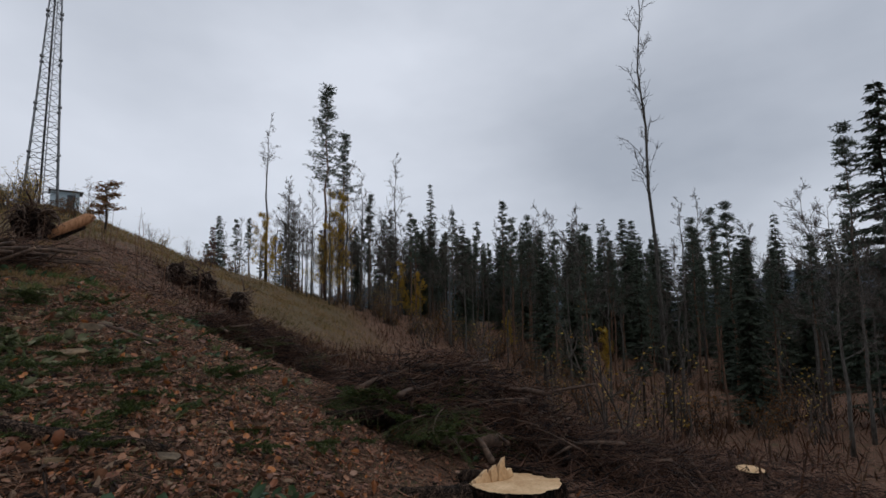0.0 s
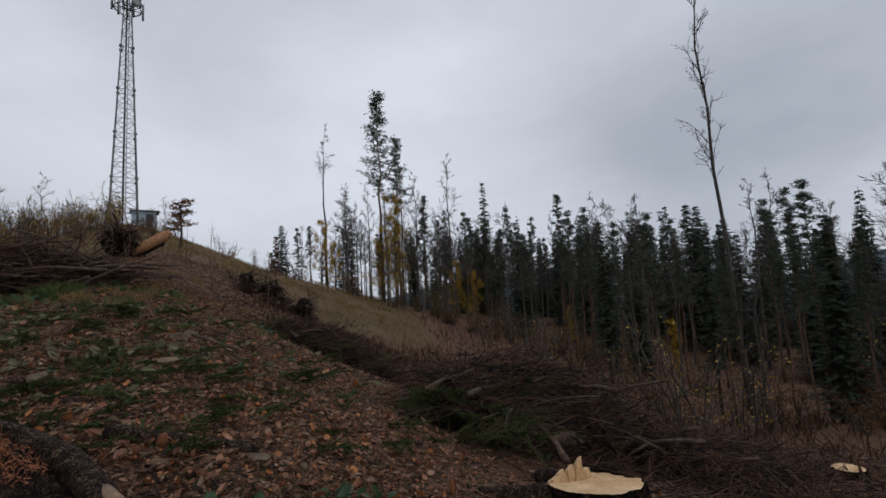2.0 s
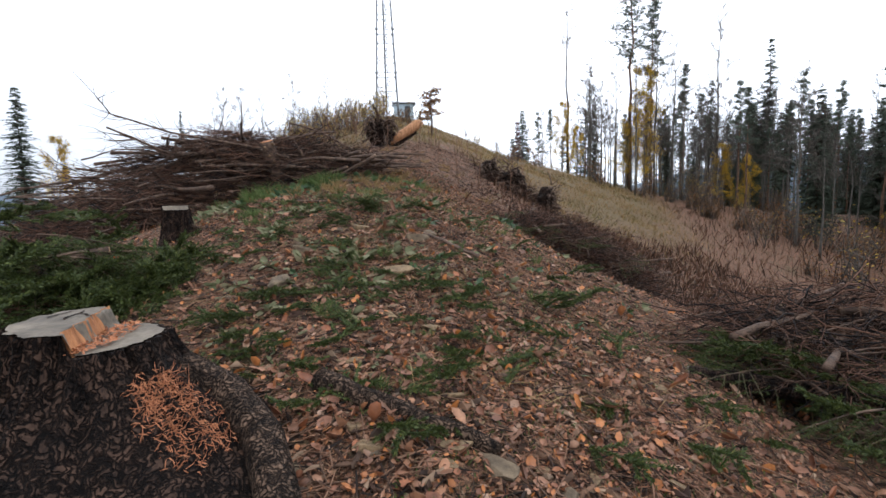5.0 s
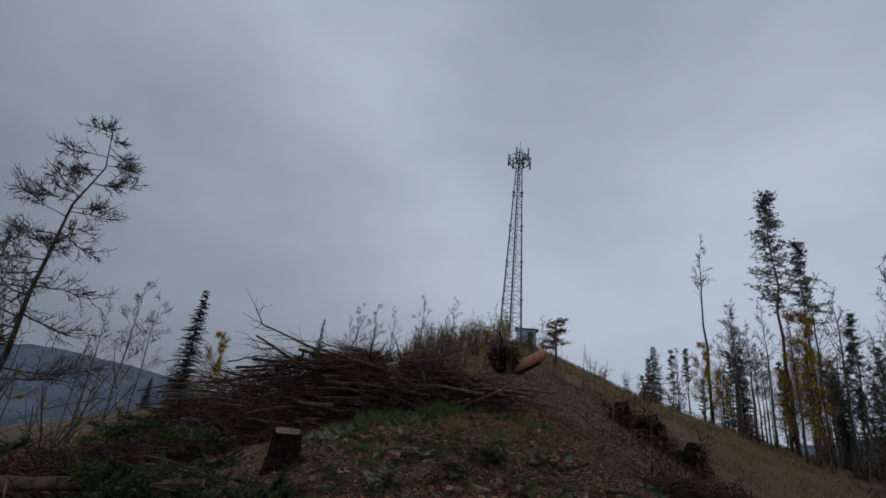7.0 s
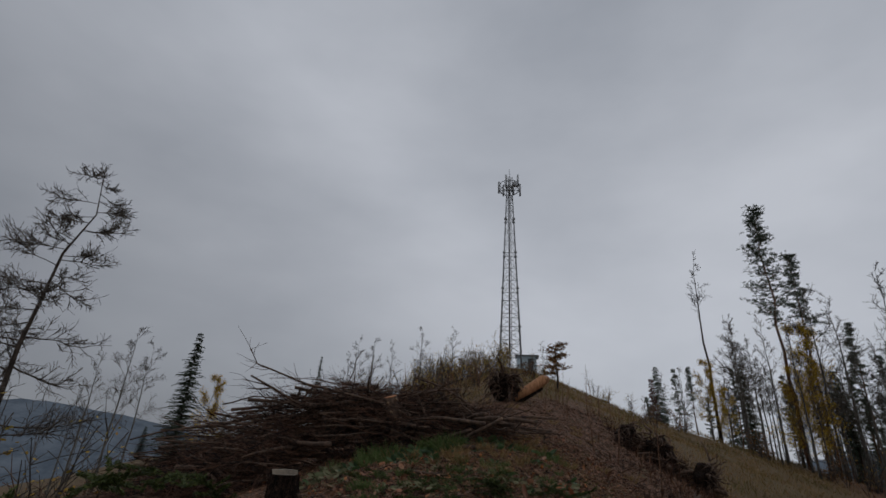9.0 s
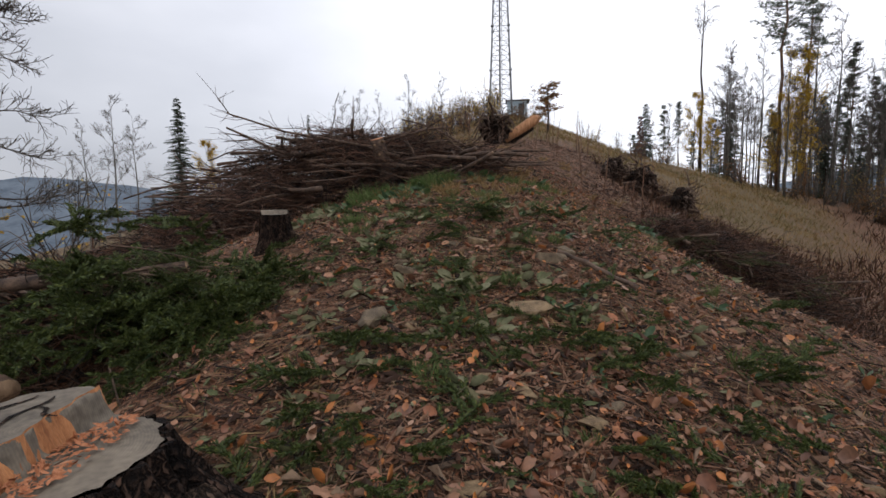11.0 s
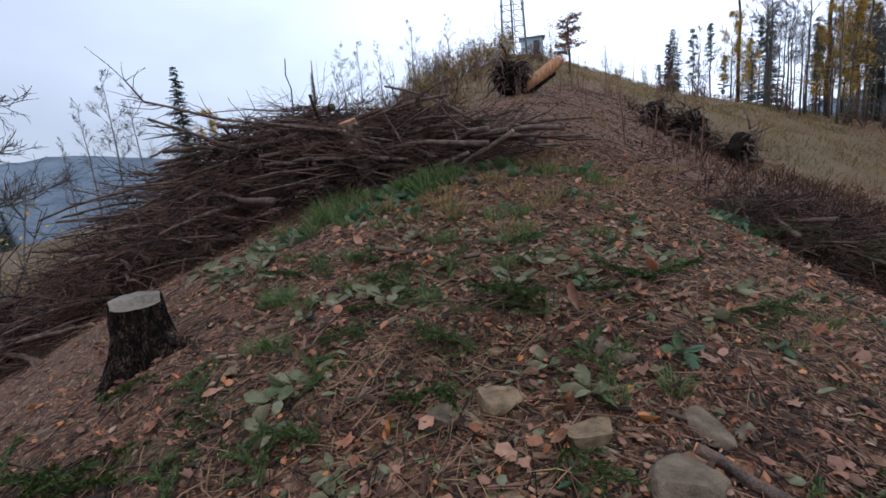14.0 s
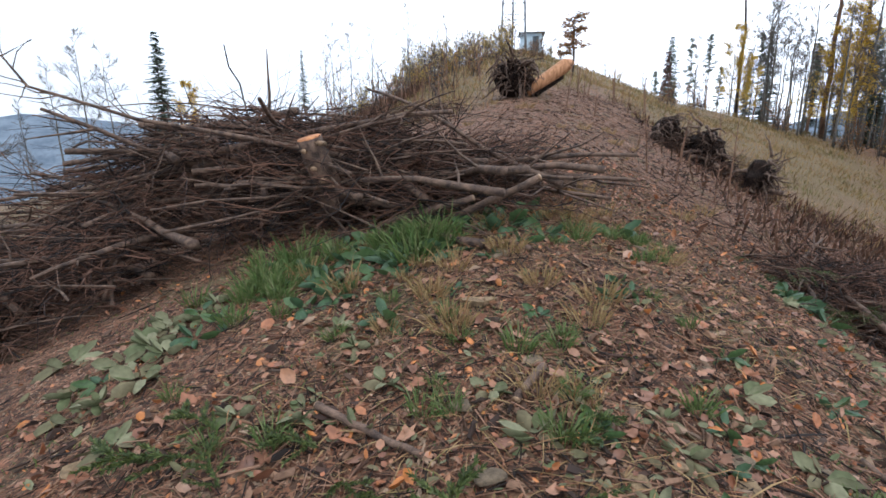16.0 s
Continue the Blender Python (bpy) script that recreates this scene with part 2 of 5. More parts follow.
M_TWIG = material("brown_twigs", (0.012, 0.007, 0.005), (0.2, 0.108, 0.066), 4, 0.85, 0.2, island=0.95)
# reddish brown twigs, darkened to stand in for shade in the heaps' gaps
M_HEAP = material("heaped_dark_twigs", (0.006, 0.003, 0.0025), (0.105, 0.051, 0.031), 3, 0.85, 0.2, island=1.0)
M_TWIG_GREY = material("bare_grey_twigs", (0.04, 0.033, 0.028), (0.13, 0.108, 0.09), 3, 0.9, 0, island=0.5)
M_BRANCH = material("barked_branch", (0.02, 0.012, 0.009), (0.145, 0.09, 0.06), 14, 0.75, 0.5, stretch=(1, 1, 1))
M_WEATHERED = cut_wood("weathered_sawn_wood", (0.07, 0.056, 0.042), (0.215, 0.175, 0.13), 40)
M_FRESH = cut_wood("fresh_sawn_wood", (0.5, 0.3, 0.14), (0.78, 0.55, 0.32), 60)
M_ORANGE = material("snapped_orange_wood", (0.2, 0.085, 0.035), (0.42, 0.21, 0.1), 8, 0.7, 0.5, stretch=(2, 2, 0.4))
M_NEEDLE = leaf_material("rusty_fallen_needles", [(0.16, 0.065, 0.035), (0.26, 0.11, 0.055), (0.09, 0.045, 0.028), (0.3, 0.17, 0.09), (0.2, 0.085, 0.05)], 0.7, 0.1)
M_BARE = material("rubbed_bare_wood", (0.13, 0.08, 0.045), (0.3, 0.19, 0.11), 8, 0.65, 0.4, stretch=(2, 2, 0.4))
M_SPLIT = material("orange_split_wood", (0.2, 0.07, 0.025), (0.5, 0.22, 0.09), 12, 0.75, 0.5, stretch=(2, 2, 0.3))
M_SAWDUST = material("orange_sawdust", (0.3, 0.1, 0.045), (0.55, 0.24, 0.12), 60, 0.95, 0.6)
M_SAWDUST_PALE = material("pale_sawdust", (0.34, 0.24, 0.12), (0.6, 0.46, 0.27), 70, 0.95, 0.7)
M_STONE = material("tan_sandstone", (0.085, 0.056, 0.03), (0.23, 0.155, 0.085), 3, 0.9, 0.5)
M_STONE_GREY = material("grey_stone", (0.06, 0.043, 0.028), (0.165, 0.12, 0.075), 3, 0.9, 0.5)
M_SPRUCE = leaf_material("spruce_needles", [(0.02, 0.03, 0.008), (0.06, 0.08, 0.018), (0.032, 0.048, 0.014), (0.12, 0.135, 0.032)], 0.55, 0.15)
# standing spruce and pine needles: colours lifted to stand in for haze
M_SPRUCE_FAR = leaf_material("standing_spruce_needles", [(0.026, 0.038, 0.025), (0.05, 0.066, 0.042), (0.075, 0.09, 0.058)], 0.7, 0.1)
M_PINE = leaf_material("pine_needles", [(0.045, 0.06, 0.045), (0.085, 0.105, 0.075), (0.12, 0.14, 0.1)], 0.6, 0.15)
M_RED = leaf_material("reddened_needles", [(0.06, 0.022, 0.015), (0.1, 0.04, 0.025)], 0.7, 0.1)
M_YELLOW = leaf_material("yellow_leaves", [(0.48, 0.29, 0.02), (0.66, 0.42, 0.035), (0.4, 0.28, 0.03), (0.6, 0.3, 0.025)], 0.6, 0.3)
M_LOBED = leaf_material("lobed_brown_leaves", [(0.3, 0.12, 0.06), (0.18, 0.08, 0.045), (0.34, 0.18, 0.11), (0.13, 0.06, 0.035), (0.26, 0.13, 0.085)], 0.6, 0.1)
M_GOLD = leaf_material("dull_golden_leaves", [(0.4, 0.25, 0.04), (0.5, 0.34, 0.07), (0.3, 0.24, 0.06), (0.42, 0.22, 0.04)], 0.6, 0.3)
M_RUST = leaf_material("rusty_leaves", [(0.16, 0.07, 0.025), (0.25, 0.11, 0.03), (0.12, 0.08, 0.035)], 0.6, 0.3)
M_LEAF = leaf_material("fallen_beech_leaves", [(0.34, 0.12, 0.05), (0.15, 0.06, 0.032), (0.4, 0.2, 0.11), (0.1, 0.042, 0.024), (0.3, 0.14, 0.08), (0.5, 0.18, 0.045), (0.22, 0.085, 0.045), (0.38, 0.23, 0.15)], 0.5, 0.15, 0.4)
M_LEAF_PALE = leaf_material("wilted_pale_leaves", [(0.13, 0.14, 0.07), (0.21, 0.2, 0.115), (0.08, 0.105, 0.04), (0.15, 0.12, 0.065)], 0.75, 0.2)
M_GREEN = leaf_material("green_leaves", [(0.035, 0.075, 0.022), (0.075, 0.12, 0.045), (0.05, 0.09, 0.045)], 0.45, 0.25)
M_SHRED = leaf_material("bark_flakes", [(0.012, 0.008, 0.006), (0.07, 0.035, 0.022), (0.02, 0.012, 0.009), (0.2, 0.11, 0.065), (0.03, 0.018, 0.012), (0.3, 0.2, 0.13)], 0.8, 0.0)
M_GRASS = leaf_material("green_grass", [(0.06, 0.1, 0.025), (0.1, 0.15, 0.04), (0.14, 0.15, 0.06)], 0.6, 0.3)
M_STRAW = leaf_material("bleached_grass", [(0.24, 0.15, 0.065), (0.34, 0.225, 0.105), (0.19, 0.145, 0.055), (0.29, 0.155, 0.075)], 0.8, 0.3)
M_HERB = leaf_material("dull_herbs", [(0.15, 0.12, 0.045), (0.19, 0.125, 0.06), (0.13, 0.125, 0.04), (0.16, 0.09, 0.05)], 0.8, 0.25)
M_SCRUB = leaf_material("dead_bracken", [(0.065, 0.03, 0.016), (0.105, 0.048, 0.026), (0.035, 0.02, 0.014), (0.085, 0.05, 0.03), (0.16, 0.09, 0.052)], 0.85, 0.2)
M_STEEL = material("galvanised_steel", (0.13, 0.135, 0.14), (0.27, 0.275, 0.28), 3, 0.5, 0, metal=0.6)
M_PANEL = material("grey_antenna_shell", (0.2, 0.21, 0.22), (0.34, 0.35, 0.36), 3, 0.6, 0)
M_HUT = material("blue_grey_painted_sheet", (0.34, 0.43, 0.48), (0.46, 0.55, 0.6), 2, 0.6, 0.1)
M_ROOF = material("dark_roof_felt", (0.05, 0.05, 0.05), (0.11, 0.11, 0.11), 3, 0.8, 0.2)
M_DOOR = material("dark_hut_door", (0.04, 0.05, 0.055), (0.09, 0.1, 0.11), 3, 0.6, 0.1)
# forest colour mixed with the blue-grey of distance haze
M_HILL = material("haze_tinted_hills", (0.085, 0.105, 0.13), (0.15, 0.175, 0.205), 0.02, 1.0, 0, fine=0.15, spec=0.0)


# ---- the lie of the land ----
CREST_Y = [-900, -20, -2, 0, 2.3, 3.7, 5, 5.6, 7.5, 9.4, 22, 50, 80, 95, 140, 400, 2500]
CREST_Z = [-70, -4, -0.3, 0.08, 0.55, 0.8, 1.14, 1.26, 1.56, 1.78, 3.9, 9.3, 14.6, 15.0, 9, -40, -60]
AX_Y, AX_V = [-10, 1.5, 11, 55, 80, 110, 2500], [4.2, 5.0, 9.5, 14, 20, 24, 24]


def crest(y):
    return sum(float(np.interp(y + k, CREST_Y, CREST_Z)) for k in (-0.6, 0, 0.6)) / 3


def land(x, y, fine=True):
    """Height of the ridge's ground: a crest that climbs ahead, falling away on both sides."""
    d = x + 0.3
    w = 1.6 + 4.4 * min(1, max(0, y - 11) / 44) if d > 0 else 5.5
    q = math.sqrt(d * d + w * w) - w
    if d > 0:
        z = crest(y) - float(np.interp(y, AX_Y, AX_V)) * (1 - math.exp(-q / (12.3 + 13.7 * min(1, max(0, y - 11) / 44))))
    else:
        z = crest(y) - 8.5 * (1 - math.exp(-q / 13))
    if x < -14:
        z -= min(14, (-x - 14) * 0.17)
    if abs(x) > 60:
        z -= (abs(x) - 60) * 0.05
    if fine:
        far = min(1.0, max(abs(x), abs(y)) / 40)
        z += 0.05 * noise.noise((x * 0.9, y * 0.9, 0)) + 0.025 * noise.noise((x * 3.1, y * 3.1, 4)) + far * 0.5 * noise.noise((x * 0.13, y * 0.13, 9))
        if far < 0.5:
            z += 0.014 * noise.noise((x * 9, y * 9, 2))
    return max(z, -90)


# ---- mesh helpers ----
class Shape:
    """Vertices and faces gathered for one mesh."""

    def __init__(self):
        self.v, self.f = [], []

    def add(self, verts, faces):
        k = len(self.v)
        self.v.extend(verts)
        self.f.extend([tuple(i + k for i in q) for q in faces])

    def tube(self, pts, radii, sides=6, cap=True):
        pts = [Vector(p) for p in pts]
        k, n = len(self.v), len(pts)
        side = Vector((0.31, 0.17, 0.93))
        for i, p in enumerate(pts):
            ax = (pts[min(i + 1, n - 1)] - pts[max(i - 1, 0)])
            ax = ax.normalized() if ax.length > 1e-9 else Vector((0, 0, 1))
            a = ax.cross(side if abs(ax.dot(side)) < 0.95 else Vector((1, 0, 0))).normalized()
            c = ax.cross(a)
            for s in range(sides):
                t = 2 * math.pi * s / sides
                self.v.append(tuple(p + (a * math.cos(t) + c * math.sin(t)) * radii[i]))
        for i in range(n - 1):
            for s in range(sides):
                t = (s + 1) % sides
                self.f.append((k + i * sides + s, k + i * sides + t, k + (i + 1) * sides + t, k + (i + 1) * sides + s))
        if cap:
            self.f.append(tuple(k + s for s in range(sides))[::-1])
            self.f.append(tuple(k + (n - 1) * sides + s for s in range(sides)))

    def blade(self, p, d, length, width, up=(0, 0, 1), bend=0.0):
        """A tapering blade or needle spray."""
        p, d = Vector(p), Vector(d).normalized()
        s = d.cross(Vector(up))
        s = (s.normalized() if s.length > 1e-4 else Vector((1, 0, 0))) * width / 2
        m = p + d * length * 0.5
        e = p + d * length + Vector((0, 0, -bend * length))
        self.add([tuple(p - s * 0.4), tuple(p + s * 0.4), tuple(m + s), tuple(m - s), tuple(e)], [(0, 1, 2, 3), (3, 2, 4)])

    def leaf(self, p, d, n, length, width, curl=0.2):
        """A pointed oval leaf folded along its midrib and curled."""
        p, d, n = Vector(p), Vector(d).normalized(), Vector(n).normalized()
        s = d.cross(n)
        s = s.normalized() if s.length > 1e-4 else Vector((1, 0, 0))
        n = s.cross(d)
        c, w, t = n * curl * length, s * width / 2, d * length
        self.add([tuple(p), tuple(p + t * 0.35 + w + c * 0.5), tuple(p + t * 0.4), tuple(p + t * 0.35 - w + c * 0.5),
                  tuple(p + t * 0.75 + w * 0.8 + c * 0.9), tuple(p + t * 0.75 + c * 0.35), tuple(p + t * 0.75 - w * 0.8 + c * 0.9), tuple(p + t + c)],
                 [(0, 1, 2), (0, 2, 3), (2, 1, 4, 5), (3, 2, 5, 6), (5, 4, 7), (6, 5, 7)])

    def mesh(self, name, mat, smooth=True):
        me = bpy.data.meshes.new(name)
        me.from_pydata(self.v, [], self.f)
        me.materials.append(mat)
        if smooth:
            me.polygons.foreach_set("use_smooth", [True] * len(me.polygons))
        me.update()
        return me


def part(name, shape, mat, parent, label="", at=None, smooth=True):
    me = shape if isinstance(shape, bpy.types.Mesh) else shape.mesh(name, mat, smooth)
    ob = new(name, me)
    ob.parent = parent
    if at is not None:
        ob.matrix_basis = at
    if label:
        ob["label"] = label
    return ob


def thing(name, label, category, group="", kind="", at=(0, 0, 0)):
    ob = new(name)
    ob.location = at
    ob.empty_display_size = 0.2
    return tagged(ob, label, category, group, kind)


def solo(name, shape, mat, label, category, group="", kind="", smooth=True):
    return tagged(new(name, shape.mesh(name, mat, smooth)), label, category, group, kind)


def wander(r, p, d, length, steps, jitter, sag=0.0):
    """A crooked line from p along d."""
    p, d = Vector(p), Vector(d).normalized()
    pts = [p.copy()]
    for i in range(steps):
        d = (d + Vector((r.gauss(0, jitter), r.gauss(0, jitter), r.gauss(0, jitter) - sag))).normalized()
        p = p + d * (length / steps)
        pts.append(p.copy())
    return pts


def box(sh, x0, x1, y0, y1, z0, z1):
    sh.add([(x0, y0, z0), (x1, y0, z0), (x1, y1, z0), (x0, y1, z0), (x0, y0, z1), (x1, y0, z1), (x1, y1, z1), (x0, y1, z1)],
           [(0, 3, 2, 1), (4, 5, 6, 7), (0, 1, 5, 4), (1, 2, 6, 5), (2, 3, 7, 6), (3, 0, 4, 7)])


# ---- ground: one sheet to the horizon ----
def spread(a, b, step, reach_a, reach_b, grow=1.13):
    mid = list(np.arange(a, b + step / 2, step))
    lo, s, v = [], step, a
    while v > -reach_a:
        s *= grow
        v -= s
        lo.append(v)
    hi, s, v = [], step, b
    while v < reach_b:
        s *= grow
        v += s
        hi.append(v)
    return lo[::-1] + mid + hi


def straw_zone(x, y):
    """How much of the ground is overgrown with grass: the upper hill and its right flank, not the dragged track."""
    v = 0.5 + 0.5 * noise.noise((x * 0.25, y * 0.25, 3)) + 0.7 * noise.noise((x * 0.7, y * 0.7, 8)) - 0.1
    up = min(1, max(0, (y - 16 - 0.45 * max(0, x - 4)) / 8))
    track = 1.3 * math.exp(-((x - 1.9 - (y - 12) * 0.1) / 2.6) ** 2) * max(0, min(1, (34 - y) / 9))
    if x < -6:
        up = max(min(up, 0.35), min(0.85, (-x - 8) / 9))
    rim = 1 - min(1, max(0, (x - 5 - 0.42 * y) / 4))
    return max(0, min(1, (up * (0.55 + 0.8 * v) - track))) * rim


gx, gy = spread(-5.5, 6.5, 0.085, 1600, 1600), spread(-0.5, 12, 0.085, 900, 2200)
ground = Shape()
ground.v = [(x, y, land(x, y)) for y in gy for x in gx]
nx = len(gx)
ground.f = [(j * nx + i, j * nx + i + 1, (j + 1) * nx + i + 1, (j + 1) * nx + i) for j in range(len(gy) - 1) for i in range(nx - 1)]
g_ob = solo("ground", ground, M_SOIL, "reddish brown forest soil with needles, moss and bleached grass", "ground", kind="structure")
zone = g_ob.data.attributes.new("straw", "FLOAT", "POINT")
zone.data.foreach_set("value", [straw_zone(x, y) for y in gy for x in gx])

# far wooded hills that close the valley; blue haze is painted into their colour
for k, (cx, cy, rx, ry, hz) in enumerate([(-1000, 900, 700, 420, 165), (-350, 1500, 900, 400, 150), (900, 800, 800, 400, 175), (1100, -100, 500, 800, 190), (-1200, -200, 450, 900, 190)]):
    sh, n1, n2 = Shape(), 48, 14
    for j in range(n2 + 1):
        for i in range(n1 + 1):
            u, v = i / n1 * 2 - 1, j / n2 * 2 - 1
            z = hz * max(0, 1 - u * u) ** 0.8 * max(0, 1 - v * v) + 18 * noise.noise((u * 4 + k, v * 4, 5)) + 5 * noise.noise((u * 22 + k, v * 9, 1))
            sh.v.append((cx + u * rx, cy + v * ry, z - 110))
    sh.f = [(j * (n1 + 1) + i, j * (n1 + 1) + i + 1, (j + 1) * (n1 + 1) + i + 1, (j + 1) * (n1 + 1) + i) for j in range(n2) for i in range(n1)]
    solo("backdrop_hill", sh, M_HILL, "distant wooded hill with blue haze painted into its colour", "hill", kind="structure")


# ---- trees ----
def limb(sh_b, sh_t, r, p, d, length, rad, level, dense, sag):
    steps = 4 if level < 2 else 3 if level == 2 else 2
    pts = wander(r, p, d, length, steps, 0.13 + 0.04 * level, sag)
    radii = [max(rad * (1 - 0.85 * i / steps), (0.017, 0.017, 0.013, 0.009)[level]) for i in range(steps + 1)]
    (sh_b if level < 2 else sh_t).tube(pts, radii, 5 if level < 2 else 3, False)
    if level >= 3:
        return pts
    n = int(dense * (11 if level == 1 else 5))
    for _ in range(n):
        f = r.uniform(0.25, 1.0) * steps
        i = min(int(f), steps - 1)
        q = pts[i].lerp(pts[i + 1], f - i)
        ax = (pts[i + 1] - pts[i]).normalized()
        o = Vector((r.gauss(0, 1), r.gauss(0, 1), r.gauss(0.25, 0.7))).normalized()
        dd = (ax * 0.8 + o * 0.75).normalized()
        limb(sh_b, sh_t, r, q, dd, length * r.uniform(0.3, 0.55), rad * 0.42, level + 1, dense, sag)
    return pts


def bare_tree(name, seed, height, spread_, base=0.3, rad=0.14, dense=1.0, limbs=15, steep=0.9, leaves=0, leaf_mat=None, leaf_size=0.16, bark=None, label="", category="tree", group="", lean=(0, 0)):
    """A leafless or thinly leaved broadleaf tree."""
    r = random.Random(seed)
    trunk, twigs, foliage = Shape(), Shape(), Shape()
    pts = [Vector((0, 0, -0.4))]
    for i in range(1, 9):
        f = i / 8
        pts.append(Vector((r.gauss(0, 0.012) * height * f + lean[0] * f * height, r.gauss(0, 0.012) * height * f + lean[1] * f * height, height * f)))
    trunk.tube(pts, [rad * (1.25 if i == 0 else 1) * (1 - 0.93 * (i / 8) ** 1.1) for i in range(9)], 8)
    for k in range(limbs):
        f = base + (1 - base) * ((k + r.random()) / limbs)
        i = min(int(f * 8), 7)
        p = pts[i].lerp(pts[i + 1], f * 8 - i)
        a = r.uniform(0, 2 * math.pi)
        L = spread_ * (1.15 - 0.75 * (f - base) / (1 - base)) * r.uniform(0.6, 1.1)
        limb(trunk, twigs, r, p, (math.cos(a), math.sin(a), steep * r.uniform(0.6, 1.4)), L, rad * 0.38 * (1.1 - f), 1, dense, -0.03)
    t = thing(name, label, category, group)
    part("trunk", trunk, bark or M_BARK_GREY, t)
    part("crown", twigs, M_TWIG_GREY, t)
    if leaves:
        cand = twigs.v
        for _ in range(leaves):
            p = Vector(cand[r.randrange(len(cand))]) + Vector((r.gauss(0, 0.15), r.gauss(0, 0.15), r.gauss(0, 0.15)))
            foliage.blade(p, (r.gauss(0, 1), r.gauss(0, 1), r.gauss(-0.3, 0.6)), leaf_size * r.uniform(0.6, 1.4), leaf_size * 0.7, (r.gauss(0, 1), r.gauss(0, 1), 1))
        part("foliage", foliage, leaf_mat, t)
    return t


def spruce_tree(name, seed, height, radius, clear=0.12, mat=None, label="", group="", thin=1.0, droop0=0.25, gaps=0.1, cone=0.95):
    """A spruce: tapered trunk and whorls of hanging sprays, ragged outline."""
    r = random.Random(seed)
    trunk, crown = Shape(), Shape()
    pts = [Vector((r.gauss(0, 0.004) * height, r.gauss(0, 0.004) * height, height * i / 8 - (0.4 if i == 0 else 0))) for i in range(9)]
    rad = height * 0.0085
    trunk.tube(pts, [rad * (1.02 - i / 8) + 0.01 for i in range(9)], 7)
    z = height * clear
    while z < height * 0.995:
        f = (z - height * clear) / (height * (1 - clear))
        reach = radius * ((1 - f) ** cone) * r.uniform(0.65, 1.15) + 0.1
        i = min(int(z / height * 8), 7)
        c0 = pts[i].lerp(pts[i + 1], z / height * 8 - i)
        a0 = r.uniform(0, 6.28)
        n = max(4, int((6 + 4 * (1 - f)) * thin))
        for k in range(n):
            if r.random() < gaps:
                continue
            a = a0 + 6.283 * k / n + r.gauss(0, 0.2)
            L = reach * r.uniform(0.6, 1.15)
            d = Vector((math.cos(a), math.sin(a), 0))
            m = max(4, int(L / 0.15))
            c = c0 + Vector((0, 0, r.uniform(-0.3, 0.3) * min(1, (height - z))))
            droop = droop0 * r.uniform(0.3, 1.8)
            trunk.tube([c, c + d * L * 0.6 - Vector((0, 0, L * droop * 0.5))], [0.02, 0.006], 3, False)
            for j in range(m):
                g = (j + 0.6) / m
                q = c + d * (L * g) + Vector((0, 0, (0.12 - droop * g) * L * g + 0.25 * L * max(0, g - 0.7)))
                for s in (-1, 1, -0.4, 0.5):
                    sd = (d * 0.7 + Vector((-d.y, d.x, 0)) * s * r.uniform(0.4, 1) + Vector((0, 0, r.uniform(-0.5, 0.05)))).normalized()
                    crown.blade(q, sd, r.uniform(0.24, 0.52) * (0.5 + 0.6 * (1 - g)), r.uniform(0.06, 0.12), (r.gauss(0, 0.5), r.gauss(0, 0.5), 1), 0.25)
        z += height * 0.011 + r.uniform(0.16, 0.3)
    t = thing(name, label, "tree", group)
    part("trunk", trunk, M_BARK_DARK, t)
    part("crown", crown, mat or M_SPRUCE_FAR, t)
    return t


def pine_tree(name, seed, height, radius, clear=0.55, label="", group="", limbs=26):
    """A Scots pine: long bare stem, loose tufts on the upper part, stubs below."""
    r = random.Random(seed)
    trunk, crown = Shape(), Shape()
    pts = [Vector((r.gauss(0, 0.004) * height, r.gauss(0, 0.004) * height, height * i / 10 - (0.4 if i == 0 else 0))) for i in range(11)]
    rad = height * 0.0078
    trunk.tube(pts, [rad * (1.03 - 0.95 * i / 10) for i in range(11)], 8)
    for k in range(limbs + 10):
        low = k >= limbs
        f = clear + (1 - clear) * (k + r.random()) / limbs if not low else r.uniform(0.2, clear)
        f = min(f, 0.995)
        i = min(int(f * 10), 9)
        c = pts[i].lerp(pts[i + 1], f * 10 - i)
        a = r.uniform(0, 6.28)
        up = (f - clear) / (1 - clear)
        L = radius * (0.35 if low else (1.05 - 0.85 * up) * r.uniform(0.4, 1.15))
        line = wander(r, c, (math.cos(a), math.sin(a), 0.1 + 0.6 * max(0, up)), L, 4, 0.14)
        trunk.tube(line, [0.045, 0.035, 0.025, 0.015, 0.008], 4, False)
        if low:
            continue
        for j in range(20):
            q = line[r.choice((1, 2, 2, 3, 3, 4))] + Vector((r.gauss(0, 0.27), r.gauss(0, 0.27), r.gauss(0.08, 0.12))) * (radius / 2.2)
            for _ in range(9):
                crown.blade(q, (r.gauss(0, 1), r.gauss(0, 1), r.gauss(0.35, 0.5)), r.uniform(0.2, 0.4), r.uniform(0.035, 0.07), (r.gauss(0, 1), r.gauss(0, 1), r.gauss(0, 1)))
    t = thing(name, label, "tree", group)
    part("trunk", trunk, M_BARK_PINE, t)
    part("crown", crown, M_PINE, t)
    return t


def plant(ob, x, y, s=1.0, turn=0.0, tilt=(0, 0), sz=None, first=False, dz=0.0):
    """Stand a tree on the ground; a copy unless it is the first of its kind."""
    m = pose(x, y, land(x, y) + dz, tilt[0], tilt[1], turn)
    if first:
        ob.matrix_basis = m
        ob.scale = (s, s, sz or s)
        return ob
    c = copy_thing(ob, m)
    c.scale = (s, s, sz or s)
    return c


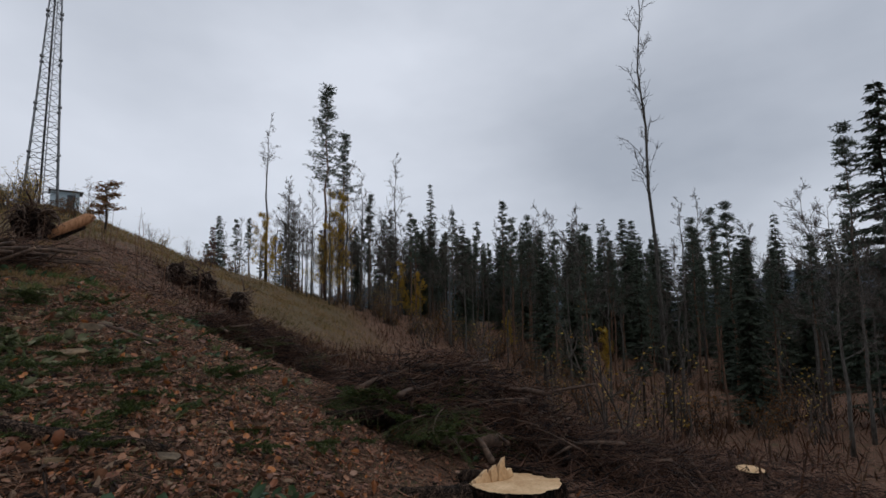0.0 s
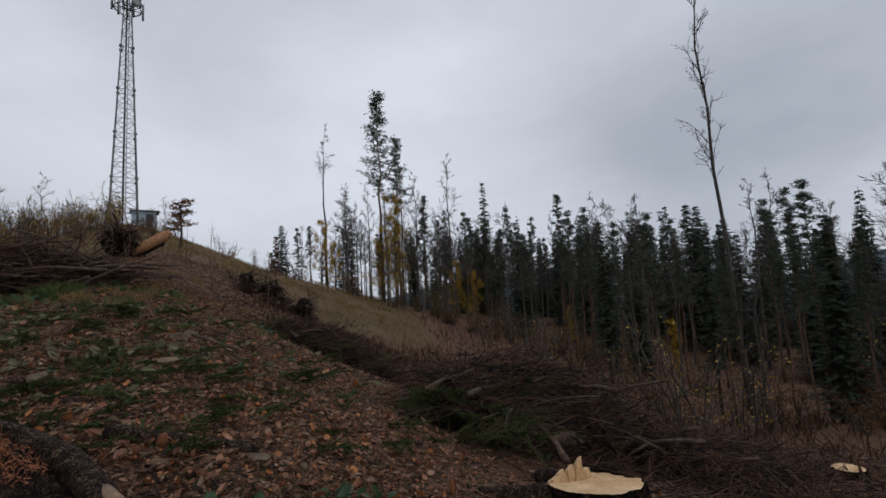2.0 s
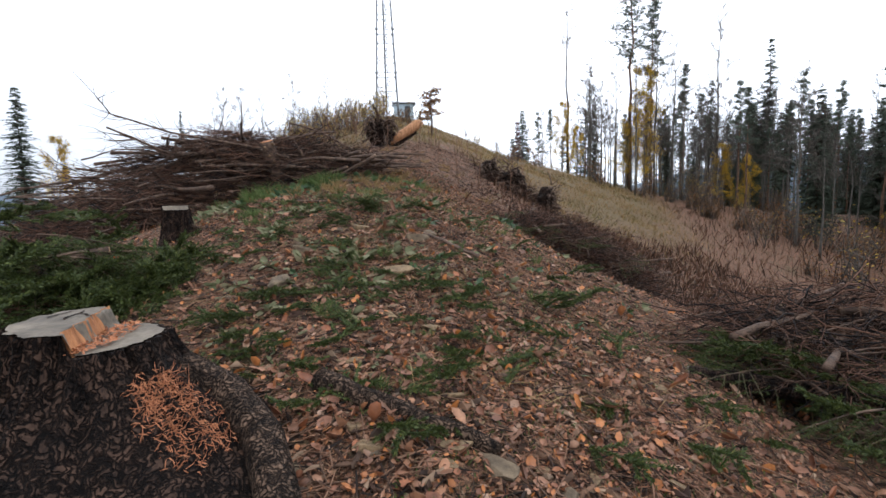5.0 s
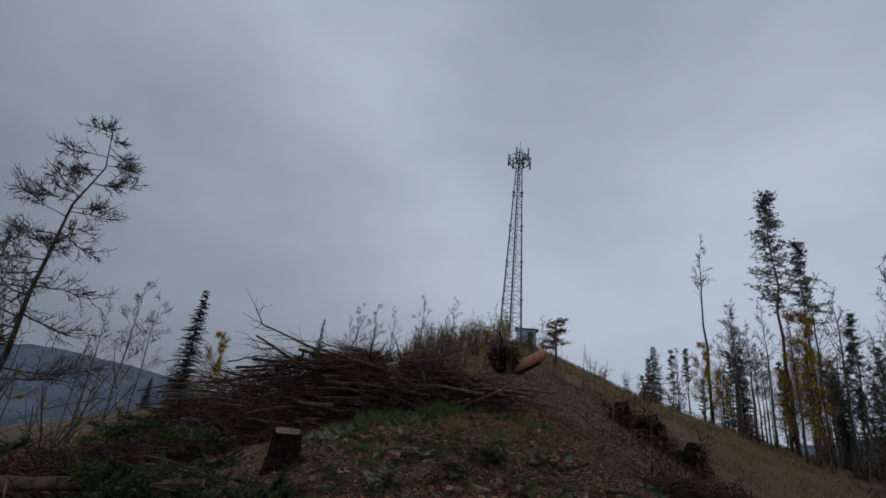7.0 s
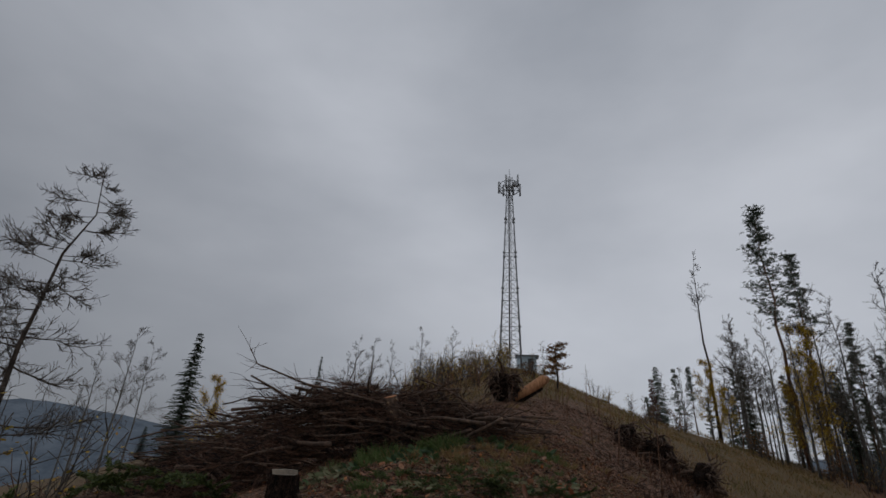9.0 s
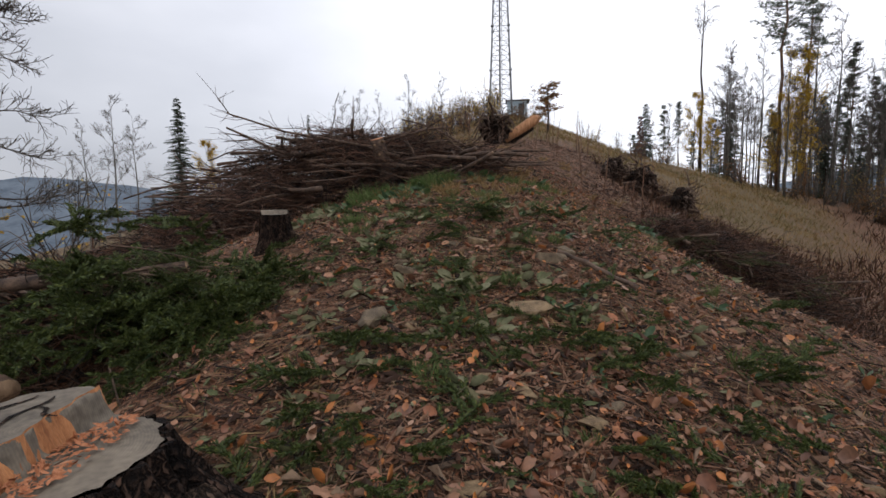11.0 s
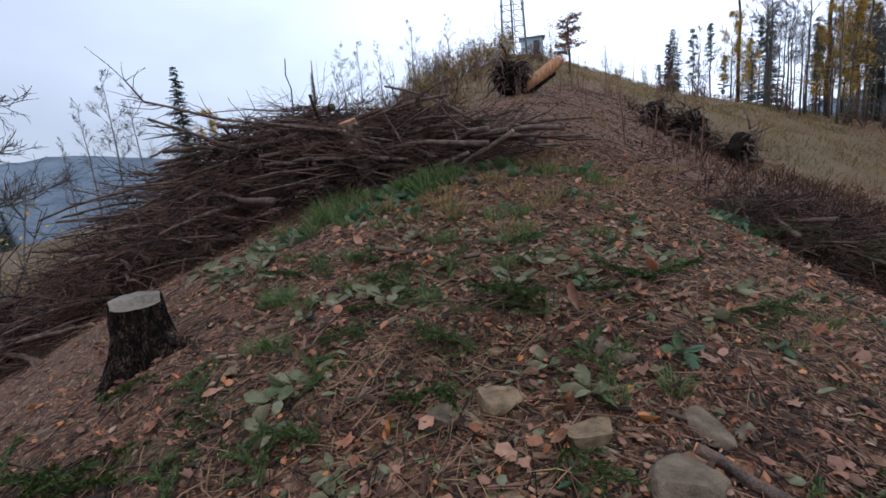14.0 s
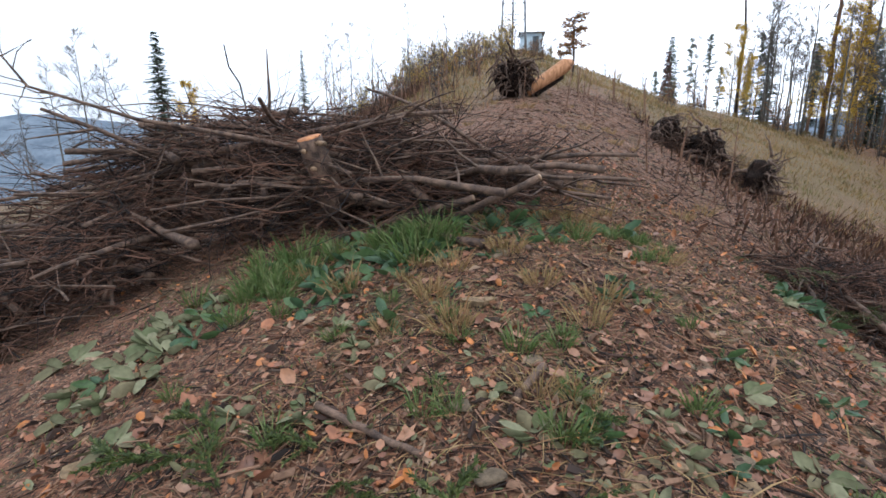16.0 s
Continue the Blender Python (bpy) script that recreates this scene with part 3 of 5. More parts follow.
FOREST = "mixed forest edge below the ridge"
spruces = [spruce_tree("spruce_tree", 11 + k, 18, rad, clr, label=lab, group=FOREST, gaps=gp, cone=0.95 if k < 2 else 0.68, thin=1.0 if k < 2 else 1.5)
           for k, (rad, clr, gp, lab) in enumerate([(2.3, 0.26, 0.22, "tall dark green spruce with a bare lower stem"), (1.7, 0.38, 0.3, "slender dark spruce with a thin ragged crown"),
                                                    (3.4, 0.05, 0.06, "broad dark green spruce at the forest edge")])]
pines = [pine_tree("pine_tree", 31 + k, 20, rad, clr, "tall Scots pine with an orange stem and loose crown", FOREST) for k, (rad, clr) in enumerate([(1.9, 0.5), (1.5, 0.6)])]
bares = [bare_tree("bare_tree", 51 + k, 15, sp, bs, 0.12, dn, lm, st, label=lab, group=FOREST)
         for k, (sp, bs, dn, lm, st, lab) in enumerate([(2.6, 0.4, 1.0, 13, 1.3, "leafless grey beech with a fine upright crown"), (1.9, 0.5, 0.9, 12, 1.7, "slim leafless birch with rising branches"),
                                                       (3.0, 0.35, 1.0, 14, 1.0, "leafless broadleaf tree with spreading grey twigs")])]
used = set()


def stand(kind, k, x, y, height, turn=0.0):
    ob, full = {"spruce": (spruces, 18), "pine": (pines, 20), "bare": (bares, 15)}[kind][0][k], {"spruce": 18, "pine": 20, "bare": 15}[kind]
    s = height / full
    fat = max(s, 0.55) if kind == "spruce" else s
    t = plant(ob, x, y, fat, turn, first=(kind, k) not in used, sz=s)
    used.add((kind, k))
    return t


EDGE = [
    ("spruce", 0, 44.1, 53.1, 19.8), ("pine", 0, 49.1, 53.9, 16.3), ("spruce", 1, 54.3, 55.6, 13.5), ("pine", 1, 48.6, 43.1, 17.9), ("spruce", 2, 48.0, 38.9, 14.6),
    ("bare", 0, 48.3, 31.6, 16.6), ("spruce", 0, 52.0, 29.8, 16.2), ("spruce", 2, 53.2, 27.9, 16.5), ("spruce", 1, 57.8, 28.3, 15.1), ("bare", 1, 49.4, 19.6, 17.6),
    ("pine", 0, 46.0, 15.5, 15.8), ("bare", 2, 52.8, 19.3, 17.8), ("bare", 0, 47.1, 13.0, 14.5), ("spruce", 1, 49.5, 11.4, 16.3), ("bare", 2, 43.1, 7.9, 15.1),
    ("pine", 0, 37.9, 4.4, 16.9), ("spruce", 2, 28.3, 1.6, 15.0), ("bare", 1, 40.5, 56.9, 23.1), ("pine", 1, 35.7, 56.2, 15.8), ("spruce", 1, 42.4, 61.2, 16.7),
    ("bare", 2, 23.5, 52.2, 11.0), ("bare", 0, 30.6, 53.7, 18.2), ("bare", 1, 33.3, 54.6, 18.1), ("bare", 1, 55.5, 40.2, 10.2), ("spruce", 0, 54.8, 21.6, 12.3), ("spruce", 2, 57.2, 25.6, 13.5),
    ("spruce", 2, 22.0, 98.0, 6.6), ("spruce", 0, 25.2, 94.8, 6.1),
    ("spruce", 2, -42.0, 61.0, 12.0), ("bare", 2, -39.2, 49.4, 9.7), ("spruce", 0, -29.5, 74.0, 8.4), ("bare", 1, -28.4, 30.3, 6.4), ("bare", 0, -9.7, 34.0, 5.9), ("bare", 1, -8.0, 32.5, 4.9),
    ("bare", 2, -11.5, 36.0, 6.5), ("bare", 0, -7.0, 38.0, 5.6), ("bare", 2, -5.0, 42.0, 5.0), ("bare", 1, -13.5, 40.0, 6.0), ("bare", 2, 4.5, 70.0, 5.0), ("bare", 2, 24.5, 56.0, 8.9), ("bare", 0, -22.9, 18.9, 10.9), ("bare", 1, -27.1, 21.7, 11.5), ("bare", 0, -38.3, 45.5, 11.4), ("bare", 1, -43, 47, 9.4),
]
tr = random.Random(5)
for kind, k, x, y, hh in EDGE:
    stand(kind, k, x, y, hh + min(14, max(0, -x - 14) * 0.17), tr.uniform(0, 360))
# the stand behind the edge
for k in range(230):
    y = tr.uniform(-16, 76)
    near_x = 30 if y > 40 else 21 + 0.22 * max(0, y)
    x = near_x + (tr.uniform(0, 14) if k % 2 else tr.uniform(6, 60))
    if y > 40 and x < 36:
        continue
    kind = tr.choice(("spruce", "bare", "bare", "bare", "pine", "pine"))
    top = 5.5 + 0.14 * max(0, y) + 0.09 * max(0, x - 30)
    hh = (top - land(x, y, False)) * tr.uniform(0.6, 1.0)
    stand(kind, tr.randrange(2) if kind == "pine" else tr.randrange(3), x, y, max(6, min(18, hh)), tr.uniform(0, 360))
for k in range(150):
    # the closed spruce wood further in
    y = tr.uniform(-34, 74)
    x = 46 + 0.1 * max(0, y) + 42 * tr.random() ** 1.3
    hh = (4.2 + 0.12 * max(0, y) + 0.08 * max(0, x - 30) - land(x, y, False)) * tr.uniform(0.72, 1.0)
    stand("spruce", tr.choice((2, 2, 0)), x, y, max(6, min(17, hh)), tr.uniform(0, 360))
for k in range(110):
    # thin trees round the tall pine and over the flank behind it
    x, y = tr.uniform(23, 46), tr.uniform(49, 66)
    if k > 50:
        x, y = tr.uniform(27, 75), tr.uniform(64, 118)
    kind = "bare" if k <= 50 else tr.choice(("bare", "bare", "spruce", "pine"))
    hh = tr.uniform(8, 15) if k <= 50 else 15 + 0.12 * (y - 60) - land(x, y, False) - tr.uniform(0, 4)
    stand(kind, tr.randrange(2 if kind == "pine" else 3), x, y, max(5, min(17, hh)), tr.uniform(0, 360))
for k in range(12):
    x, y = tr.uniform(17, 26), tr.uniform(-12, 2)
    stand("bare", tr.randrange(3), x, y, tr.uniform(5.5, 8.5), tr.uniform(0, 360))
# far trees over the left valley
for _ in range(26):
    x, y = tr.uniform(-130, -50), tr.uniform(20, 150)
    kind = tr.choice(("spruce", "bare", "bare"))
    stand(kind, tr.randrange(3), x, y, tr.uniform(6, 10), tr.uniform(0, 360))

tall_pine = pine_tree("tall_pine", 77, 28.5, 3.1, 0.5, "tall Scots pine with a dark tufted crown standing alone", limbs=64)
plant(tall_pine, 29.0, 56.5, first=True)
second_pine = pine_tree("tall_pine", 78, 23.5, 2.3, 0.58, "thinner Scots pine beside the tall pine", limbs=34)
plant(second_pine, 32.2, 57.6, first=True)
snag = bare_tree("dead_birch", 81, 21, 1.9, 0.6, 0.17, 0.8, 14, 1.9, label="tall thin leafless tree with a bare dark stem", bark=M_BARK_DARK)
plant(snag, 21.6, 57.5, first=True)
birch = bare_tree("leaning_birch", 83, 30, 2.5, 0.45, 0.16, 0.6, 22, 2.8, label="very tall leafless tree leaning over the felled slope", bark=M_BARK_GREY)
plant(birch, 32.0, 13.5, first=True, tilt=(2, -8))
larch = bare_tree("bare_larch", 85, 16.5, 2.7, 0.3, 0.15, 1.5, 40, -0.12, label="half-dead larch with drooping bare twigs, leaning", bark=M_BARK_DARK)
plant(larch, -19.5, 16.5, first=True, tilt=(-3, 4.2))
golden = bare_tree("yellow_beech", 87, 11, 3.3, 0.1, 0.12, 1.0, 18, 1.2, 11000, M_YELLOW, 0.1, label="slender tree with golden yellow autumn leaves")
plant(golden, 30.4, 55.2, 1.2, first=True)
for x, y, s in [(27.8, 53.8, 0.8), (20.2, 55.6, 0.65), (22.6, 57.0, 0.5), (-33.0, 52.5, 0.8), (36.5, 50.5, 0.6), (35, 44, 0.5), (38, 33, 0.35), (37, 21, 0.4)]:
    plant(golden, x, y, s, tr.uniform(0, 360))
red_spruce = spruce_tree("reddened_spruce", 89, 7.5, 1.3, 0.05, M_RED, "small spruce with dead reddish brown needles")
plant(red_spruce, 19.9, 74.8, first=True)

# ---- hilltop: mast, hut, bushes ----
mast = thing("lattice_mast", "tall grey steel lattice mast with antennas on top", "radio mast", at=(0, 74.5, land(0, 74.5)))
MAST_H, W0, W1 = 33.0, 3.3, 0.95


def mast_corner(k, f):
    w = (W0 + (W1 - W0) * min(1, f / 0.92)) / 2
    sx, sy = ((-1, -1), (1, -1), (1, 1), (-1, 1))[k]
    return Vector((sx * w, sy * w, MAST_H * f))


levels = [i / 16 for i in range(17)]
for k in range(4):
    sh = Shape()
    sh.tube([mast_corner(k, f) - Vector((0, 0, 0.5 if f == 0 else 0)) for f in levels], [0.11 - 0.05 * f for f in levels], 6)
    part("leg", sh, M_STEEL, mast)
def bar(name, p, q, w):
    s3 = Shape()
    s3.tube([p, q], [w, w], 4)
    part(name, s3, M_STEEL, mast)


for i in range(16):
    for k in range(4):
        a, b2 = mast_corner(k, levels[i]), mast_corner((k + 1) % 4, levels[i + 1])
        c, d2 = mast_corner((k + 1) % 4, levels[i]), mast_corner(k, levels[i + 1])
        bar("brace", a, b2, 0.035)
        bar("brace", c, d2, 0.035)
        bar("girt", d2, b2, 0.045)
        if i % 3 == 2:
            s3 = Shape()
            box(s3, d2.x - 0.2, d2.x + 0.2, d2.y - 0.2, d2.y + 0.2, d2.z - 0.12, d2.z + 0.12)
            part("joint_plate", s3, M_STEEL, mast)
sh = Shape()
for y0 in (-0.25, 0.25):
    sh.tube([(0.2, y0, 0), (0.2, y0, MAST_H)], [0.05, 0.05], 4)
for i in range(60):
    sh.tube([(0.2, -0.25, i * 0.55), (0.2, 0.25, i * 0.55)], [0.025, 0.025], 3)
part("ladder", sh, M_STEEL, mast)
sh = Shape()
sh.tube([(-0.1, 0, 0), (-0.1, 0, MAST_H)], [0.12, 0.1], 6)
part("cable_run", sh, M_ROOF, mast)
sh = Shape()
for r0, z0 in ((1.7, 30.6), (1.7, 31.7)):
    ring = [(r0 * math.cos(6.2832 * i / 12), r0 * math.sin(6.2832 * i / 12), z0) for i in range(13)]
    sh.tube(ring, [0.06] * 13, 5, False)
for i in range(12):
    a = 6.2832 * i / 12
    sh.tube([(1.7 * math.cos(a), 1.7 * math.sin(a), 30.6), (1.7 * math.cos(a), 1.7 * math.sin(a), 31.7)], [0.035, 0.035], 4)
    if i % 3 == 0:
        sh.tube([(0.3 * math.cos(a), 0.3 * math.sin(a), 29.3), (1.7 * math.cos(a), 1.7 * math.sin(a), 30.6)], [0.06, 0.06], 4)
        sh.tube([(0.0, 0.0, 30.6), (1.7 * math.cos(a), 1.7 * math.sin(a), 30.6)], [0.07, 0.07], 4)
part("platform", sh, M_STEEL, mast)
for a, zz, ln in [(3.05, 30.2, 2.3), (0.15, 29.6, 2.4), (1.2, 30.8, 2.0), (4.4, 30.5, 2.2), (5.6, 30.6, 2.4), (2.2, 30.4, 2.2)]:
    sh = Shape()
    x, y = 1.85 * math.cos(a), 1.85 * math.sin(a)
    box(sh, x - 0.14, x + 0.14, y - 0.1, y + 0.1, zz, zz + ln)
    part("panel_antenna", sh, M_PANEL, mast)
sh = Shape()
sh.tube([(0.7, -1.2, 30.9), (0.75, -1.25, 30.9), (0.95, -1.6, 30.95), (1.0, -1.7, 30.96)], [0.1, 0.42, 0.55, 0.5], 12)
part("dish", sh, M_PANEL, mast)
sh = Shape()
sh.tube([(0, 0, 32.5), (0, 0, 35.0)], [0.06, 0.03], 5)
part("whip_antenna", sh, M_STEEL, mast)

hx, hy = 1.0, 79.5
hut = thing("equipment_hut", "small blue-grey flat-roofed hut at the foot of the mast", "hut", at=(hx, hy, land(hx + 1.5, hy) - 0.1))
sh = Shape()
box(sh, 0, 3.1, 0, 2.6, -1.2, 2.6)
part("wall", sh, M_HUT, hut, smooth=False)
sh = Shape()
box(sh, -0.25, 3.5, -0.3, 2.8, 2.62, 2.76)
part("roof", sh, M_ROOF, hut, smooth=False)
sh = Shape()
box(sh, 1.75, 2.6, -0.05, -0.004, 0.2, 2.2)
part("door", sh, M_DOOR, hut, smooth=False)


def bush(name, seed, height, width, stems, leaves, leaf_mat, size, label):
    r = random.Random(seed)
    wood, fol = Shape(), Shape()
    tips = []
    for _ in range(stems):
        a, q = r.uniform(0, 6.28), r.uniform(0, 0.45) * width
        p = (q * math.cos(a), q * math.sin(a), -0.15)
        line = wander(r, p, (r.gauss(0, 0.18), r.gauss(0, 0.18), 1), height * r.uniform(0.5, 1.05), 5, 0.1)
        wood.tube(line, [0.035, 0.03, 0.025, 0.02, 0.014, 0.01], 4, False)
        for k in range(9):
            i = r.randrange(1, 5)
            tw = wander(r, line[i], (r.gauss(0, 0.7), r.gauss(0, 0.7), 0.7), height * r.uniform(0.12, 0.3), 2, 0.2)
            wood.tube(tw, [0.014, 0.011, 0.008], 3, False)
            tips += tw[1:]
    t = thing(name, label, "bush", "scrub on the hilltop")
    part("stem", wood, M_TWIG_GREY, t)
    if leaves:
        for _ in range(leaves):
            p = r.choice(tips) + Vector((r.gauss(0, 0.09), r.gauss(0, 0.09), r.gauss(0, 0.09)))
            fol.blade(p, (r.gauss(0, 1), r.gauss(0, 1), r.gauss(0, 0.6)), size * r.uniform(0.6, 1.4), size * 0.6, (r.gauss(0, 1), r.gauss(0, 1), 1))
        part("foliage", fol, leaf_mat, t)
    return t


BUSHES = [
    (bush("bare_bush", 201, 4, 1.6, 8, 90, M_GOLD, 0.12, "leafless grey bush on the hilltop"), [(-7.5, 36.6, 1.0), (-6.2, 40.7, 1.0), (-3.8, 48.9, 0.9), (3.4, 62, 0.9), (9.8, 60.8, 0.7), (-9.5, 40, 0.9), (-11.5, 43, 0.9), (-2.3, 56, 0.9), (-8, 46, 1.0),
                                                                                             (-4.9, 33.5, 0.75), (5.5, 66, 0.8), (-13, 48, 0.9), (14, 62, 0.7), (17, 63, 0.7), (-1.5, 45, 0.7), (-4, 39, 0.8)]),
    (bush("yellow_bush", 202, 4, 1.3, 10, 700, M_GOLD, 0.13, "hilltop bush with dull yellow autumn leaves"), [(-5.6, 44.6, 1.1), (-0.7, 62.6, 1.3), (-3.2, 52, 0.95), (-7.2, 43, 0.8), (-10.2, 37.0, 0.75), (11.5, 64, 0.6), (-6.6, 38.6, 0.7)]),
    (bush("rusty_bush", 203, 2.2, 1.2, 9, 420, M_RUST, 0.1, "low bush with rusty brown leaves"), [(-3.5, 28, 0.9), (-6.8, 30, 1.0), (-2.2, 32, 0.8), (1.6, 44, 0.9), (16, 52, 1.2), (22, 50, 1.4), (27, 49, 1.4), (12, 47, 1.0), (31, 46, 1.5), (34, 40, 1.3), (33, 30, 1.2), (30, 24, 1.2)]),
]
hr = random.Random(19)
for k in range(20):
    y = hr.uniform(42, 70)
    BUSHES[k % 2][1].append((-1.5 - 0.09 * y + hr.gauss(0, 2.8), y, hr.uniform(0.6, 1.15)))
for _ in range(20):
    y = hr.uniform(44, 72)
    BUSHES[hr.choice((0, 0, 1, 2))][1].append((hr.uniform(-13, 5) * (0.5 + y / 140), y, hr.uniform(0.5, 0.9)))
for _ in range(90):
    BUSHES[hr.choice((0, 2, 2))][1].append((-8.5 - 24 * hr.random() ** 1.4, hr.uniform(4, 44), hr.uniform(0.5, 0.95)))
for _ in range(80):
    y = hr.uniform(-8, 56)
    BUSHES[hr.choice((0, 2, 2))][1].append((13 + 0.32 * max(0, y) + hr.uniform(0, 18), y, hr.uniform(0.7, 1.4)))
for ob, places in BUSHES:
    for k, (x, y, s) in enumerate(places):
        plant(ob, x, y, s, 50.0 * k, first=k == 0)

# small larch with flat tiers
r = random.Random(9)
wood, fol = Shape(), Shape()
wood.tube([(0, 0, -0.2), (0.05, 0, 1.0), (-0.03, 0, 2.2), (0.02, 0, 3.3)], [0.07, 0.06, 0.04, 0.015], 6)
for k in range(22):
    z = 1.1 + 2.1 * k / 22
    a, L = r.uniform(0, 6.28), (1.25 if z < 1.7 else 0.75 if z > 2.2 else 0.45) * r.uniform(0.5, 1)
    line = wander(r, (0, 0, z), (math.cos(a), math.sin(a), 0.15), L, 3, 0.1)
    wood.tube(line, [0.025, 0.018, 0.012, 0.006], 3, False)
    for _ in range(70):
        p = r.choice(line[1:]) + Vector((r.gauss(0, 0.13), r.gauss(0, 0.13), r.gauss(0.02, 0.06)))
        fol.blade(p, (r.gauss(0, 1), r.gauss(0, 1), r.gauss(0.1, 0.3)), 0.16, 0.07, (r.gauss(0, 1), r.gauss(0, 1), 1))
larchling = thing("young_larch", "young larch with flat tiers of orange-brown needles", "tree", at=(3.0, 34.0, land(3.0, 34.0)))
part("trunk", wood, M_BARK_DARK, larchling)
part("crown", fol, M_RUST, larchling)


# ---- stumps ----
def stump(name, x, y, z_top, r_top, seed, label, top_mat, flare=1.7, notch=0.0, roots=5, tilt=0.0, root_len=1.2, below=0.35, root_dirs=None, facing=0.0):
    """A sawn stump: fluted barked sides flaring into roots, sawn face with a step where the felling notch was."""
    r = random.Random(seed)
    g = land(x, y)
    hgt = z_top - g
    t = thing(name, label, "tree stump", at=(x, y, g))
    side, n, rings = Shape(), 170, 44
    dirs = root_dirs or [r.uniform(0, 6.28) for _ in range(roots)]

    def radius(a, f):
        fl = sum(max(0, math.cos(a - d)) ** 7 for d in dirs)
        w = (1 - f) ** 2.0
        flute = 0.045 * noise.noise((math.cos(a) * 4 + seed, math.sin(a) * 4, f * 0.8)) + 0.03 * noise.noise((math.cos(a) * 11 + seed, math.sin(a) * 11, f * 1.5))
        return r_top * (1 + (flare - 1) * w * (0.45 + 0.9 * fl) + flute * 1.6 + 0.02 * math.sin(3 * a))

    for j in range(rings + 1):
        f = j / rings
        zz = -below + (hgt + below) * f
        for i in range(n):
            a = 2 * math.pi * i / n
            q = radius(a, max(0, zz / hgt))
            ridge = 0.075 * (0.5 - abs(noise.noise((math.cos(a) * 9, math.sin(a) * 9, zz * 1.1 + seed)))) - 0.02
            rough_ = (ridge + 0.05 * abs(noise.noise((math.cos(a) * 8, math.sin(a) * 8, zz * 2.2 + seed))) + 0.022 * noise.noise((math.cos(a) * 17, math.sin(a) * 17, zz * 7 + seed)) - 0.012) * (r_top / 0.3) * (1 if j < rings else 0.3)
            if notch:
                low = hgt - notch * min(1, max(0, (q * math.cos(a - facing) - 0.02 * r_top) / 0.025))
                zz2 = min(zz, low)
            else:
                zz2 = zz
            side.v.append(((q + rough_) * math.cos(a), (q + rough_) * math.sin(a), zz2 + (math.cos(a - facing) * tilt if j == rings else 0)))
    for j in range(rings):
        for i in range(n):
            k = (i + 1) % n
            side.f.append((j * n + i, j * n + k, (j + 1) * n + k, (j + 1) * n + i))
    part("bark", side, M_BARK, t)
    # sawn face, with the deeper notch on one side
    face, step = Shape(), Shape()
    m = 14
    for j in range(m + 1):
        for i in range(n):
            a = 2 * math.pi * i / n
            q = radius(a, 1.0) * (j / m) * 0.985
            px, py = q * math.cos(a), q * math.sin(a)
            zz = hgt + px / r_top * math.cos(facing) * tilt + py / r_top * math.sin(facing) * tilt + 0.004 * noise.noise((px * 14, py * 14, seed))
            if notch:
                edge = px * math.cos(facing) + py * math.sin(facing) + 0.03 * noise.noise((px * 9, py * 9, 3))
                zz -= notch * min(1, max(0, (edge - 0.02 * r_top) / 0.025))
            face.v.append((px, py, zz + 0.004))
    for j in range(m):
        for i in range(n):
            k = (i + 1) % n
            face.f.append((j * n + i, j * n + k, (j + 1) * n + k, (j + 1) * n + i))
    part("sawn_face", face, top_mat, t, "sawn wood with growth rings")
    for d in dirs:
        L = root_len * r.uniform(0.7, 1.2)
        pts, rad = [], []
        for i in range(7):
            f = i / 6
            q = r_top * 1.1 + L * f
            a = d + 0.25 * math.sin(f * 3 + seed) * f
            px, py = q * math.cos(a), q * math.sin(a)
            zz = land(x + px, y + py) - g + (hgt * 0.22 * (1 - f) ** 2) + 0.03 - 0.1 * f
            pts.append((px, py, zz))
            rad.append(r_top * 0.3 * (1 - 0.72 * f))
        sh = Shape()
        sh.tube(pts, rad, 14)
        sh.v = [tuple(Vector(p) * (1 + 0.03 * noise.noise(Vector(p) * 14))) for p in sh.v]
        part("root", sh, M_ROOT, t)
    return t


big = stump("large_stump", -1.22, 1.88, 0.96, 0.258, 3, "large old stump with black flaking bark and a stepped weathered cut", M_WEATHERED, 2.6, 0.085, tilt=0.0,
            root_dirs=[-0.1, 0.7, 2.2, 3.6, -1.7, -0.75], root_len=0.55, facing=0.2)
sh = Shape()
for i in range(24):
    f = i / 23
    a = 0.2 + math.pi / 2
    q = (f - 0.5) * 0.5
    b0 = Vector((q * math.cos(a), q * math.sin(a), 0.96 - land(-1.22, 1.88)))
    sh.v.append(tuple(b0 + Vector((0.02 * noise.noise((f * 9, 1, 1)), 0.02 * noise.noise((f * 9, 4, 1)), 0.008))))
    sh.v.append(tuple(b0 + Vector((0.03 * math.cos(0.2), 0.03 * math.sin(0.2), -0.088))))
sh.f = [(2 * i, 2 * i + 1, 2 * i + 3, 2 * i + 2) for i in range(23)]
part("notch_face", sh, M_SPLIT, big, "orange torn wood of the notch")


